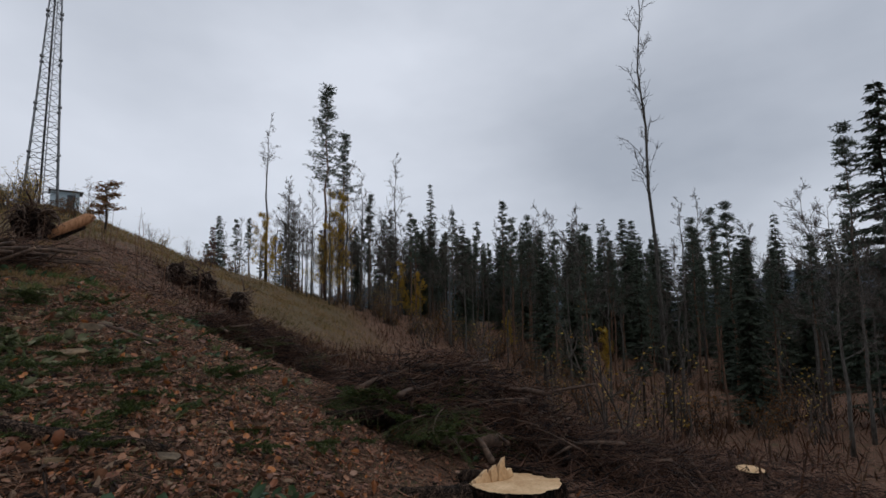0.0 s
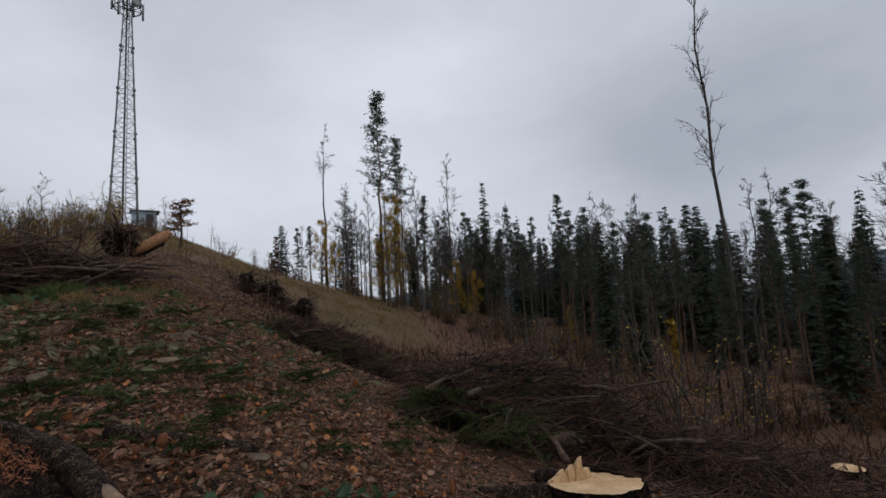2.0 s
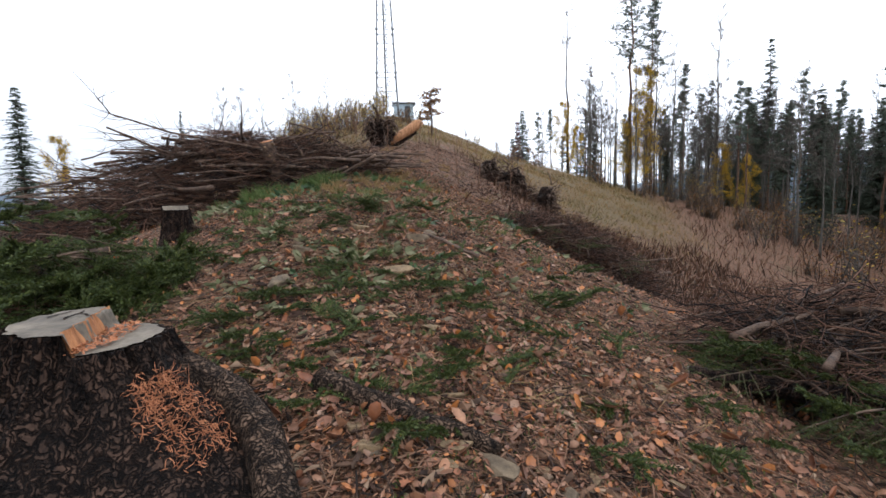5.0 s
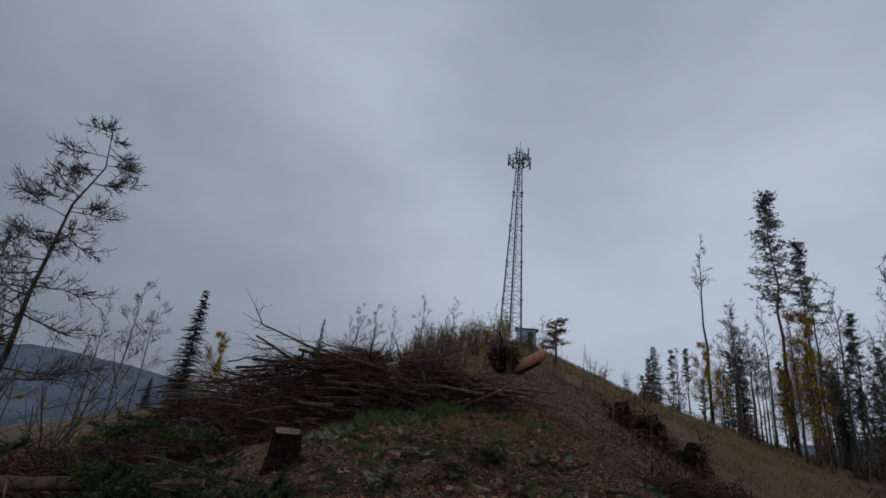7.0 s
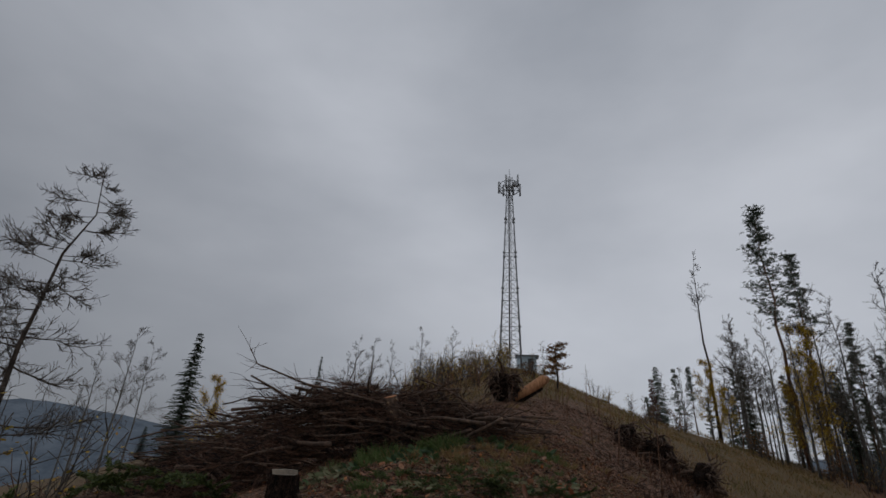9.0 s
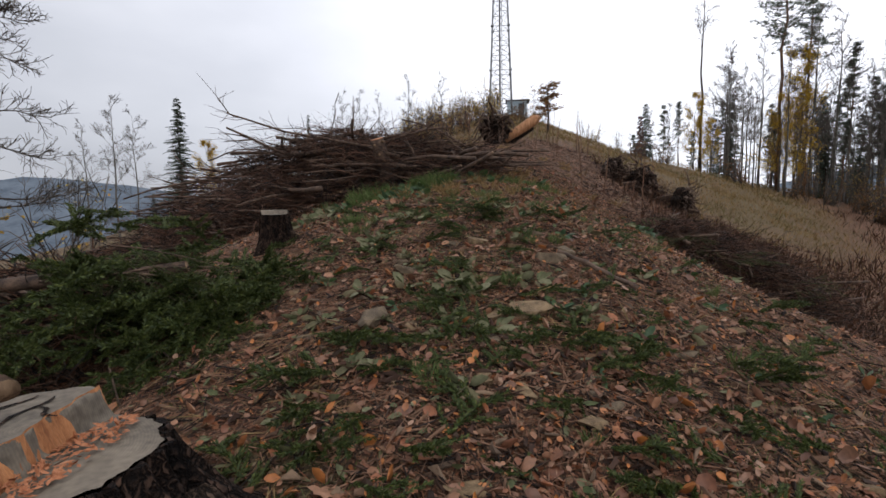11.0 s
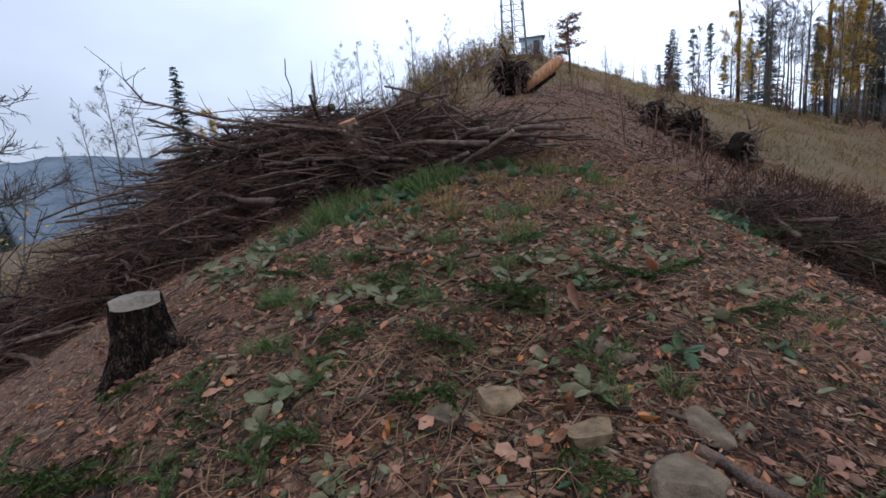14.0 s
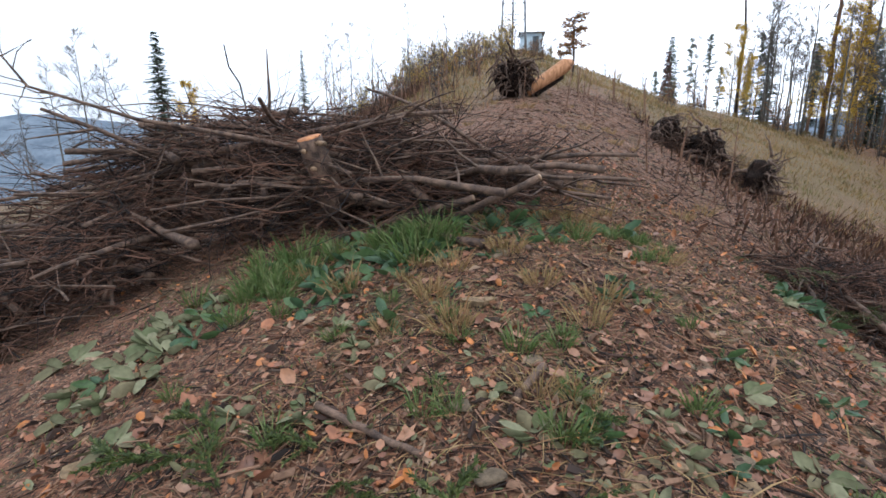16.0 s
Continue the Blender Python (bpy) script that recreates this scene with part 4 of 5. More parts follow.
for off_, ang_, len_ in ((-0.1, 1.25, 0.17), (-0.17, 0.95, 0.12), (-0.05, 2.3, 0.1)):
    sh = Shape()
    c0 = Vector((off_, 0.06 - off_ * 0.3, 0.96 - land(-1.22, 1.88) + 0.007))
    d0 = Vector((math.cos(ang_ + 3.6), math.sin(ang_ + 3.6), 0))
    for i in range(7):
        f = i / 6
        p = c0 + d0 * len_ * (f - 0.4) + Vector((0.01 * math.sin(f * 7), 0.008 * math.sin(f * 5 + 1), 0))
        w = 0.006 * math.sin(math.pi * (0.08 + 0.86 * f)) + 0.001
        sh.v += [tuple(p + Vector((-d0.y, d0.x, 0)) * w), tuple(p - Vector((-d0.y, d0.x, 0)) * w), tuple(p + Vector((0, 0, -0.03)))]
    sh.f = [q for i in range(6) for q in ((3 * i, 3 * i + 1, 3 * i + 4, 3 * i + 3),)]
    part("crack", sh, M_BARK, big, "dark drying crack in the sawn wood")


# the long surface root that has lost its bark on top
o = Vector(big.location)
line = [(-0.92, 1.95), (-0.7, 1.9), (-0.5, 1.66), (-0.38, 1.36), (-0.3, 1.08), (-0.24, 0.8), (-0.2, 0.5)]
pts = [Vector((x, y, land(x, y) + z)) - o for (x, y), z in zip(line, (0.2, 0.12, 0.08, 0.06, 0.05, 0.03, -0.03))]
sh = Shape()
sh.tube(pts, [0.12, 0.095, 0.08, 0.075, 0.07, 0.06, 0.05], 14)
sh.v = [tuple(Vector(p) * (1 + 0.012 * noise.noise(Vector(p) * 16))) for p in sh.v]
long_root = part("root", sh, M_ROOT, big)
sh = Shape()
sh.tube([p + Vector((0.012, -0.01, 0.036)) for p in pts[3:]], [0.03, 0.056, 0.05, 0.036], 12)
part("bare_wood", sh, M_BARE, long_root, "pale wood where the bark is rubbed off")
# orange shreds caught in the bark of the buttress
r = random.Random(43)
sh = Shape()
rim = [v.co for v in big.children[0].data.vertices if -0.75 < math.atan2(v.co.y, v.co.x) < -0.25 and 0.12 < v.co.z < 0.36]
for _ in range(1100):
    p = r.choice(rim)
    q = Vector((p.x, p.y, 0)).normalized()
    sh.blade(p + q * 0.012 + Vector((r.gauss(0, 0.015), r.gauss(0, 0.015), r.gauss(0, 0.015))), (r.gauss(0, 1), r.gauss(0, 1), r.gauss(0, 0.6)), r.uniform(0.015, 0.05), 0.0045, q, r.gauss(0, 0.5))
part("sawdust", sh, M_SAWDUST, big, "orange wood shreds caught in the bark")["kind"] = "stuff"


def crumbs(sh, r, cx, cy, rx, ry, count, size, zf, flat=0.5):
    for _ in range(count):
        a, q = r.uniform(0, 6.28), math.sqrt(r.random())
        x, y = cx + rx * q * math.cos(a), cy + ry * q * math.sin(a)
        sh.blade((x, y, zf(x, y)), (r.gauss(0, 1), r.gauss(0, 1), r.gauss(0.1, 0.25)), size * r.uniform(0.5, 1.6), size * 0.45, (r.gauss(0, flat), r.gauss(0, flat), 1))


r = random.Random(41)
sh = Shape()
crumbs(sh, r, -1.15, 1.86, 0.07, 0.24, 420, 0.02, lambda x, y: 0.892)
tagged(new("sawdust", sh.mesh("sawdust", M_SAWDUST)), "orange sawdust strewn on the stump's cut", "sawdust", kind="stuff")
small = stump("small_stump", -2.47, 5.74, 1.4, 0.135, 5, "short dark stump with a pale sawn top", M_WEATHERED, 1.55, 0.045, root_dirs=[0.1, 2.4, -1.9], root_len=0.26, facing=-1.0)
fresh = stump("fresh_stump", 2.6, 0.88, -0.1, 0.34, 8, "freshly felled low stump with a bright yellow cut", M_FRESH, 1.5, 0.03, tilt=-0.03, root_len=1.0, root_dirs=[2.7, 3.6, 0.3, 5.2, 1.4], facing=1.0)
r = random.Random(44)
for k in range(7):
    sh = Shape()
    a = 1.9 + k * 0.13
    b0 = Vector((-0.2 + 0.055 * k, 0.2 + 0.02 * math.sin(k), -0.1 - land(2.6, 0.88) - 0.02))
    hgt = (0.05, 0.08, 0.06, 0.1, 0.15, 0.07, 0.04)[k]
    sk = 0.03 * math.sin(k * 2.1)
    sh.add([tuple(b0 + Vector(v)) for v in ((-0.035, -0.03, -0.02), (0.035, -0.035, -0.02), (0.03, 0.03, -0.02), (-0.035, 0.025, -0.02),
                                            (-0.03 + sk, -0.02, hgt * 0.7), (0.024 + sk, -0.02, hgt), (0.02 + sk, 0.014, hgt * 0.86), (-0.026 + sk, 0.016, hgt * 0.55))],
           [(0, 1, 5, 4), (1, 2, 6, 5), (2, 3, 7, 6), (3, 0, 4, 7), (4, 5, 6, 7)])
    part("splinter", sh, M_FRESH, fresh, "torn hinge of fresh wood", smooth=False)
sh = Shape()
crumbs(sh, r, 2.15, 0.5, 0.5, 0.45, 2600, 0.02, lambda x, y: land(x, y) + 0.1 * math.exp(-((x - 2.15) ** 2 + (y - 0.5) ** 2) / 0.08) + 0.015)
tagged(new("sawdust_heap", sh.mesh("sawdust_heap", M_SAWDUST_PALE)), "pale sawdust heaped beside the fresh stump", "sawdust", kind="stuff")
stump("far_stump", 9.75, 1.1, -2.2, 0.26, 13, "low pale stump among brown brush", M_FRESH, 1.3, 0, roots=4, root_len=0.4)
stump("far_stump", 10.4, 1.9, -2.0, 0.24, 12, "small freshly cut stump down the slope", M_FRESH, 1.3, 0, roots=4, root_len=0.4)


# ---- brush heaps ----
def bough(seed, length=0.95, mat=None):
    """A cut spruce bough: stem, side shoots and rows of needles."""
    r = random.Random(seed)
    stem, nd = Shape(), Shape()
    line = wander(r, (0, 0, 0), (1, 0, 0.12), length, 6, 0.06, 0.03)
    stem.tube(line, [0.012, 0.011, 0.009, 0.008, 0.006, 0.005, 0.003], 4, False)
    shoots = [(line, 0.018)]
    for k in range(12):
        i = 1 + int(k / 12 * 5)
        q = line[i].lerp(line[i + 1], r.random()) if i < 6 else line[6]
        s = 1 if k % 2 else -1
        L = length * 0.42 * (1.1 - k / 18) * r.uniform(0.7, 1.1)
        sub = wander(r, q, (0.75, s * 0.85, r.uniform(-0.25, 0.1)), L, 3, 0.08, 0.05)
        stem.tube(sub, [0.005, 0.004, 0.003, 0.002], 3, False)
        shoots.append((sub, 0.02))
        if L > 0.2:
            for m in (1, 2):
                tw = wander(r, sub[m], (0.8, s * 0.3 + r.gauss(0, 0.5), r.uniform(-0.25, 0.1)), L * 0.45, 2, 0.08, 0.05)
                shoots.append((tw, 0.02))
    for sl, w in shoots:
        for i in range(len(sl) - 1):
            a, b2 = sl[i], sl[i + 1]
            n = max(4, int((b2 - a).length / 0.0026))
            d = (b2 - a).normalized()
            for k in range(n):
                p = a.lerp(b2, k / n)
                o = Vector((r.gauss(0, 1), r.gauss(0, 1), r.gauss(0.25, 0.7)))
                nd.blade(p, d * 0.75 + o.normalized() * 0.75, r.uniform(0.013, 0.019), 0.0048, (r.gauss(0, 1), r.gauss(0, 1), r.gauss(0, 1)))
    t = thing("spruce_bough", "cut spruce bough with green needles lying on the ground", "branch", "cut spruce boughs")
    part("stem", stem, M_BRANCH, t)
    part("needles", nd, mat or M_SPRUCE, t)
    return t


BOUGHS = [bough(300 + k, (0.95, 0.7, 1.15)[k]) for k in range(3)]
bough_used = set()


def lay_bough(x, y, z, turn, pitch=0.0, roll=0.0, s=1.0, k=0):
    m = pose(x, y, z, roll, pitch, turn)
    ob = BOUGHS[k]
    if k not in bough_used:
        bough_used.add(k)
        ob.matrix_basis = m
        ob.scale = (s, s, s)
        return ob
    c = copy_thing(ob, m)
    c.scale = (s, s, s)
    return c


def brush_heap(name, seed, spine, width, heights, label, twigs=700, branches=30, along=0.0, blen=(1.2, 2.6), fine_len=(0.4, 1.1), mat=None, thick=0.03, messy=0.35):
    """A heap of felled branches: thick ones as single pieces, fine twigs as a tangle, laid mostly along one direction."""
    r = random.Random(seed)
    sx, sy = spine[0]
    t = thing(name, label, "brush pile", at=(sx, sy, land(sx, sy)))
    o = Vector((sx, sy, land(sx, sy)))
    n = len(spine)

    def spot():
        f = r.random() * (n - 1)
        i = min(int(f), n - 2)
        u = f - i
        x = spine[i][0] * (1 - u) + spine[i + 1][0] * u
        y = spine[i][1] * (1 - u) + spine[i + 1][1] * u
        hh = heights[i] * (1 - u) + heights[i + 1] * u
        v = max(-1.6, min(1.6, r.gauss(0, 0.55)))
        dx, dy = spine[i + 1][0] - spine[i][0], spine[i + 1][1] - spine[i][1]
        L = math.hypot(dx, dy)
        px, py = x - dy / L * v * width, y + dx / L * v * width
        top = hh * max(0.08, 1 - (v / 1.5) ** 2)
        return px, py, land(px, py), top, math.atan2(dy, dx)

    fine = Shape()
    for _ in range(twigs):
        px, py, g, top, a = spot()
        z = g + top * math.sqrt(r.random()) + 0.02
        a += along + r.gauss(0, messy) + (math.pi if r.random() < 0.5 else 0)
        L = r.uniform(*fine_len)
        d = (math.cos(a), math.sin(a), r.gauss(-0.04, 0.16))
        line = wander(r, Vector((px, py, z)) - o, d, L, 4, 0.24, 0.04)
        rad = r.uniform(0.003, 0.01)
        fine.tube(line, [rad, rad * 0.85, rad * 0.7, rad * 0.5, rad * 0.3], 3, False)
        for _k in range(3):
            q = line[r.randrange(1, 4)]
            tw = wander(r, q, (d[0] + r.gauss(0, 0.6), d[1] + r.gauss(0, 0.6), r.gauss(0, 0.4)), L * 0.35, 2, 0.2, 0.02)
            fine.tube(tw, [rad * 0.6, rad * 0.4, rad * 0.25], 3, False)
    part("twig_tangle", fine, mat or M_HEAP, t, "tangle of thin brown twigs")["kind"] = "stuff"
    for _ in range(branches):
        px, py, g, top, a = spot()
        z = g + top * (0.35 + 0.65 * r.random()) + 0.03
        a += along + r.gauss(0, messy * 0.8) + (math.pi if r.random() < 0.5 else 0)
        L = r.uniform(*blen)
        d = Vector((math.cos(a), math.sin(a), r.gauss(0.0, 0.1)))
        d.z += 0.1
        line = wander(r, Vector((px, py, z)) - o - d * L / 2, d, L, 6, 0.08, 0.035)
        rad = thick * r.choice((0.3, 0.4, 0.5, 0.7, 1.0, 1.3))
        sh = Shape()
        sh.tube(line, [rad * (1 - 0.1 * i) for i in range(7)], 6)
        for _k in range(4):
            q = line[r.randrange(1, 6)]
            tw = wander(r, q, d * 0.7 + Vector((r.gauss(0, 0.5), r.gauss(0, 0.5), r.gauss(0.0, 0.28))), L * 0.22, 3, 0.15)
            sh.tube(tw, [rad * 0.4, rad * 0.3, rad * 0.2, rad * 0.1], 4, False)
        part("branch", sh, M_BRANCH, t)
    return t


def log(name, a, b, rad, label, mat=None, end=None, taper=0.85, seed=1, stubs=0, category="log"):
    """A cut length of stem with barked side and sawn ends."""
    r = random.Random(seed)
    a, b = Vector(a), Vector(b)
    t = thing(name, label, category, at=a)
    d = b - a
    pts = [d * (i / 8) + Vector((r.gauss(0, 0.006), r.gauss(0, 0.006), r.gauss(0, 0.006))) * d.length for i in range(9)]
    rr = [rad * (1 + (taper - 1) * i / 8) * (1 + r.gauss(0, 0.02)) for i in range(9)]
    sh = Shape()
    sh.tube(pts, rr, 12)
    for k in range(stubs):
        q = pts[r.randrange(1, 8)]
        o = Vector((r.gauss(0, 1), r.gauss(0, 1), abs(r.gauss(0.3, 0.8)))).normalized()
        sh.tube([q, q + o * rad * r.uniform(1.5, 3.5)], [rad * 0.25, rad * 0.15], 5)
    part("bark", sh, mat or M_BRANCH, t)
    for p, q, w in ((pts[0], pts[1], rr[0]), (pts[8], pts[7], rr[8])):
        ax = (p - q).normalized()
        e = Shape()
        e.tube([p - ax * 0.004, p + ax * 0.006], [w * 0.97, w * 0.94], 12)
        part("sawn_end", e, end or M_FRESH, t, "pale sawn end")
    return t


main_heap = brush_heap("brush_heap", 400, [(-0.6, 9.75), (-1.9, 9.8), (-3.2, 10.1), (-5.0, 10.3), (-7.6, 10.0)], 0.7, [0.35, 0.85, 1.35, 1.7, 1.1],
                       "long heap of bare brown branches and twigs on the slope", 2900, 250, 0.0, (1.0, 3.2), (0.4, 1.2), thick=0.036, messy=0.6)
brush_heap("brush_heap", 401, [(-4.2, 9.3), (-5.2, 8.1), (-6.2, 6.9), (-7.0, 5.8)], 0.75, [0.9, 0.75, 0.6, 0.4], "loose brown brush spilling down the slope", 1600, 70, 0.3, (0.7, 1.8), (0.3, 0.9), messy=1.0)
brush_heap("brush_heap", 402, [(2.9, 10.8), (3.8, 11.0), (4.9, 10.9), (6.2, 10.6)], 0.65, [0.35, 0.85, 1.05, 0.7], "dark heap of thin dry branches across the slope", 1700, 80, 0.0, (0.7, 2.1), (0.3, 0.9), messy=0.9)
brush_heap("brush_heap", 403, [(2.8, 3.2), (3.8, 3.3), (5.0, 3.2), (6.4, 2.9)], 0.85, [0.45, 1.05, 1.15, 0.55], "heap of dead branches and green boughs beside the fresh stump", 2200, 80, 0.2, (0.7, 1.9), (0.3, 0.9), messy=1.1)
brush_heap("brush_heap", 404, [(5.6, 2.4), (7.6, 2.6), (9.6, 3.2)], 0.9, [0.5, 0.5, 0.45], "low brown brush strewn down the slope", 1500, 40, 0.0, (0.6, 1.6), (0.3, 0.9), messy=1.2)
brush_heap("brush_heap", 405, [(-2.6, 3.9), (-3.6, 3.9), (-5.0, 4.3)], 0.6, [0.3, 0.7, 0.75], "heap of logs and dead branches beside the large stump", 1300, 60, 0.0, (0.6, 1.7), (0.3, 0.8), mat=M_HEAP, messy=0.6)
brush_heap("brush_heap", 406, [(4.2, 21.1), (4.9, 20.7), (5.7, 20.2), (6.6, 19.4)], 0.55, [0.3, 0.5, 0.55, 0.3], "low tangle of branches round upturned roots", 700, 40, 0.8, (0.5, 1.2), (0.4, 0.9), messy=1.2, thick=0.06)
brush_heap("brush_heap", 407, [(-4.2, 18.5), (-3.0, 19.0), (-1.9, 18.2)], 0.5, [0.3, 0.5, 0.3], "low heap of dead branches up the hill", 300, 14, 0.0, (0.6, 1.3), (0.3, 0.8), messy=0.8)

# long whip that reaches up out of the main heap
sh = Shape()
whip = [(-2.0, 9.4, 2.35), (-3.0, 9.35, 2.55), (-3.9, 9.2, 2.72), (-4.5, 9.05, 2.93), (-4.78, 9.0, 3.02), (-4.94, 8.96, 3.28), (-4.7, 9.05, 3.42)]
sh.tube(whip, [0.03, 0.025, 0.02, 0.016, 0.013, 0.01, 0.005], 6)
r = random.Random(6)
for k in range(16):
    q = Vector(whip[1 + k % 4]).lerp(Vector(whip[2 + k % 4]), r.random())
    tw = wander(r, q, (-0.7, r.gauss(0, 0.3), r.gauss(0.5, 0.4)), r.uniform(0.25, 0.6), 4, 0.2)
    sh.tube(tw, [0.007, 0.006, 0.005, 0.004, 0.002], 3, False)
solo("long_branch", sh, M_BRANCH, "long bare branch sticking up out of the brush heap", "branch")

# sawn butt standing in the heap, and thick poles round it
post = log("sawn_butt", (-2.05, 9.3, 1.85), (-2.2, 9.1, 2.52), 0.14, "short barked log end with pale lopped knots", M_BRANCH, M_SPLIT, 0.8, 3)
for k, (ox, oz) in enumerate([(0.06, 0.62), (-0.07, 0.55), (0.0, 0.4), (0.08, 0.3)]):
    e = Shape()
    e.tube([(-0.1 + ox, -0.13, oz), (-0.1 + ox, -0.3, oz + 0.01)], [0.026, 0.022], 8)
    part("knot", e, M_BARE, post, "pale lopped knot")
POLES = [((-3.4, 9.2, 2.1), (-2.0, 9.05, 2.1), 0.028), ((-1.9, 9.2, 1.95), (-0.5, 9.3, 1.85), 0.045), ((-1.2, 9.0, 1.7), (-0.24, 8.69, 2.2), 0.045), ((-1.6, 9.1, 1.75), (-0.75, 8.9, 2.02), 0.05),
         ((-3.6, 9.5, 2.2), (-2.2, 9.7, 2.35), 0.04), ((-1.0, 9.1, 1.66), (0.0, 9.45, 1.7), 0.04), ((-3.0, 9.2, 2.1), (-1.7, 9.8, 2.25), 0.05)]
for k, (a, b2, w) in enumerate(POLES):
    log("pole", a, b2, w * 0.75, "cut barked pole lying in the brush heap", M_BRANCH, M_BARE, 0.8, 20 + k, 3, "pole")
# logs by the large stump
for k, (a, b2, w) in enumerate([((-4.4, 3.1, 0.95), (-2.25, 3.95, 1.04), 0.05), ((-5.2, 3.7, 0.6), (-2.5, 2.9, 0.6), 0.075), ((-5.0, 3.3, 0.5), (-2.2, 2.6, 0.62), 0.05)]):
    log("thin_log", a, b2, w, "thin barked log lying among green boughs", M_BRANCH, M_BARE, 0.8, 40 + k, 6)
log("cut_log", (2.9, 2.55, -0.18), (3.86, 2.2, -0.31), 0.075, "cut log with a pale sawn end under the brush", M_BRANCH, M_FRESH, 1.0, 51)
log("cut_log", (2.15, 3.05, 0.06), (3.0, 2.6, 0.02), 0.08, "short dark log at the edge of the boughs", M_BARK, M_WEATHERED, 0.9, 52)
log("stick", (0.35, 4.85, land(0.35, 4.85) + 0.05), (0.86, 4.42, land(0.86, 4.42) + 0.03), 0.022, "broken stick with a raw orange end", M_BRANCH, M_SPLIT, 0.9, 53, category="stick")
log("stick", (-1.25, 6.68, land(-1.25, 6.68) + 0.03), (-0.75, 6.42, land(-0.75, 6.42) + 0.03), 0.018, "reddish brown stick on the litter", M_BRANCH, M_BARE, 0.7, 57, category="stick")
log("stick", (-0.42, 6.75, land(-0.42, 6.75) + 0.03), (-0.3, 6.98, land(-0.3, 6.98) + 0.03), 0.02, "short broken stick in the grass", M_BRANCH, M_BARE, 0.9, 58, category="stick")
log("stick", (1.0, 6.9, land(1.0, 6.9) + 0.03), (1.25, 6.45, land(1.25, 6.45) + 0.03), 0.014, "thin brown stick on the bare slope", M_BRANCH, M_BARE, 0.9, 59, category="stick")
log("root_log", (-0.35, 2.1, land(-0.35, 2.1) + 0.03), (0.42, 1.62, land(0.42, 1.62) + 0.02), 0.07, "dark surface root half buried in leaves", M_ROOT, M_ROOT, 0.6, 54, category="root")
log("stub", (6.21, 11.0, land(6.21, 11.0) - 0.05), (5.95, 10.9, land(6, 11) + 0.45), 0.06, "pale broken stub at the foot of the brush", M_BARK_GREY, M_FRESH, 0.8, 55, category="stub")

# ---- upturned root plate with its broken stem ----
def root_plate(name, label, x, y, scale, seed, turn=0.0, stem=True, roots=95):
    """A tree's roots torn out of the ground: a ragged ball of soil, hanging roots and the snapped stem."""
    rp = thing(name, label, "uprooted stump", at=(x, y, land(x, y) - 0.05))
    rp.rotation_euler = (0, 0, radians(turn))
    rp.scale = (scale, scale, scale)
    r = random.Random(seed)
    sh, n = Shape(), 26
    for j in range(24):
        for i in range(n):
            a = 2 * math.pi * i / n
            q = j / 11 if j < 12 else 1 - (j - 12) / 11
            lump = 0.34 * noise.noise((math.cos(a) * 1.8 + seed, math.sin(a) * 1.8, 1)) + 0.12 * noise.noise((math.cos(a) * 6 + seed, math.sin(a) * 6, q * 5))
            rad = 0.5 * q * (1 + lump) * (1.25 if math.sin(a) < 0 else 0.95)
            bump = 0.16 * noise.noise((math.cos(a) * q * 4 + seed, math.sin(a) * q * 4, 7))
            dep = -(0.34 * (1 - q * q) + bump) - 0.1 if j < 12 else 0.1 + 0.35 * (1 - q)
            sh.v.append((rad * math.cos(a), dep, 0.66 + rad * math.sin(a)))
    sh.f = [(j * n + i, j * n + (i + 1) % n, (j + 1) * n + (i + 1) % n, (j + 1) * n + i) for j in range(23) for i in range(n)]
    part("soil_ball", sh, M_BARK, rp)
    for k in range(roots):
        a, q = r.uniform(0, 6.28), r.uniform(0.1, 0.6)
        p = Vector((q * math.cos(a), -0.3, 0.7 + q * math.sin(a)))
        d = (math.cos(a) * 0.55 + r.gauss(0, 0.45), r.gauss(-0.35, 0.4), math.sin(a) * 0.5 - 0.3 + r.gauss(0, 0.35))
        s2, w = Shape(), r.choice((0.012, 0.015, 0.02, 0.03, 0.05))
        s2.tube(wander(r, p, d, r.uniform(0.35, 1.0), 5, 0.34, 0.12), [w, w * 0.85, w * 0.7, w * 0.5, w * 0.35, w * 0.2], 5)
        part("root", s2, M_BRANCH, rp)
    if stem:
        sh = Shape()
        sh.tube([(0.35, 0.1, 0.2), (0.8, 0.2, 0.46), (1.2, 0.3, 0.72), (1.5, 0.36, 0.94), (1.66, 0.38, 1.0)], [0.22, 0.19, 0.2, 0.19, 0.08], 14)
        sh.v = [tuple(Vector(p) * (1 + 0.06 * noise.noise(Vector((p[0] * 3, p[1] * 11, p[2] * 11))))) for p in sh.v]
        part("broken_stem", sh, M_ORANGE, rp, "snapped stem of raw orange wood")
        s2 = Shape()
        s2.tube([(0.35, 0.16, 0.14), (0.8, 0.27, 0.38), (1.35, 0.4, 0.7)], [0.24, 0.2, 0.17], 12)
        part("stem_bark", s2, M_BARK, rp)
    return rp


root_plate("root_plate", "upturned tree root plate with a snapped orange stem", -0.35, 21.2, 1.12, 60)
for x, y, sc, seed, turn in ((4.3, 20.9, 0.8, 61, 20), (5.3, 20.4, 0.95, 62, -30), (6.4, 19.5, 0.85, 63, 50)):
    root_plate("root_plate", "dark upturned root mass with torn roots and soil", x, y, sc, seed, turn, False, 65)


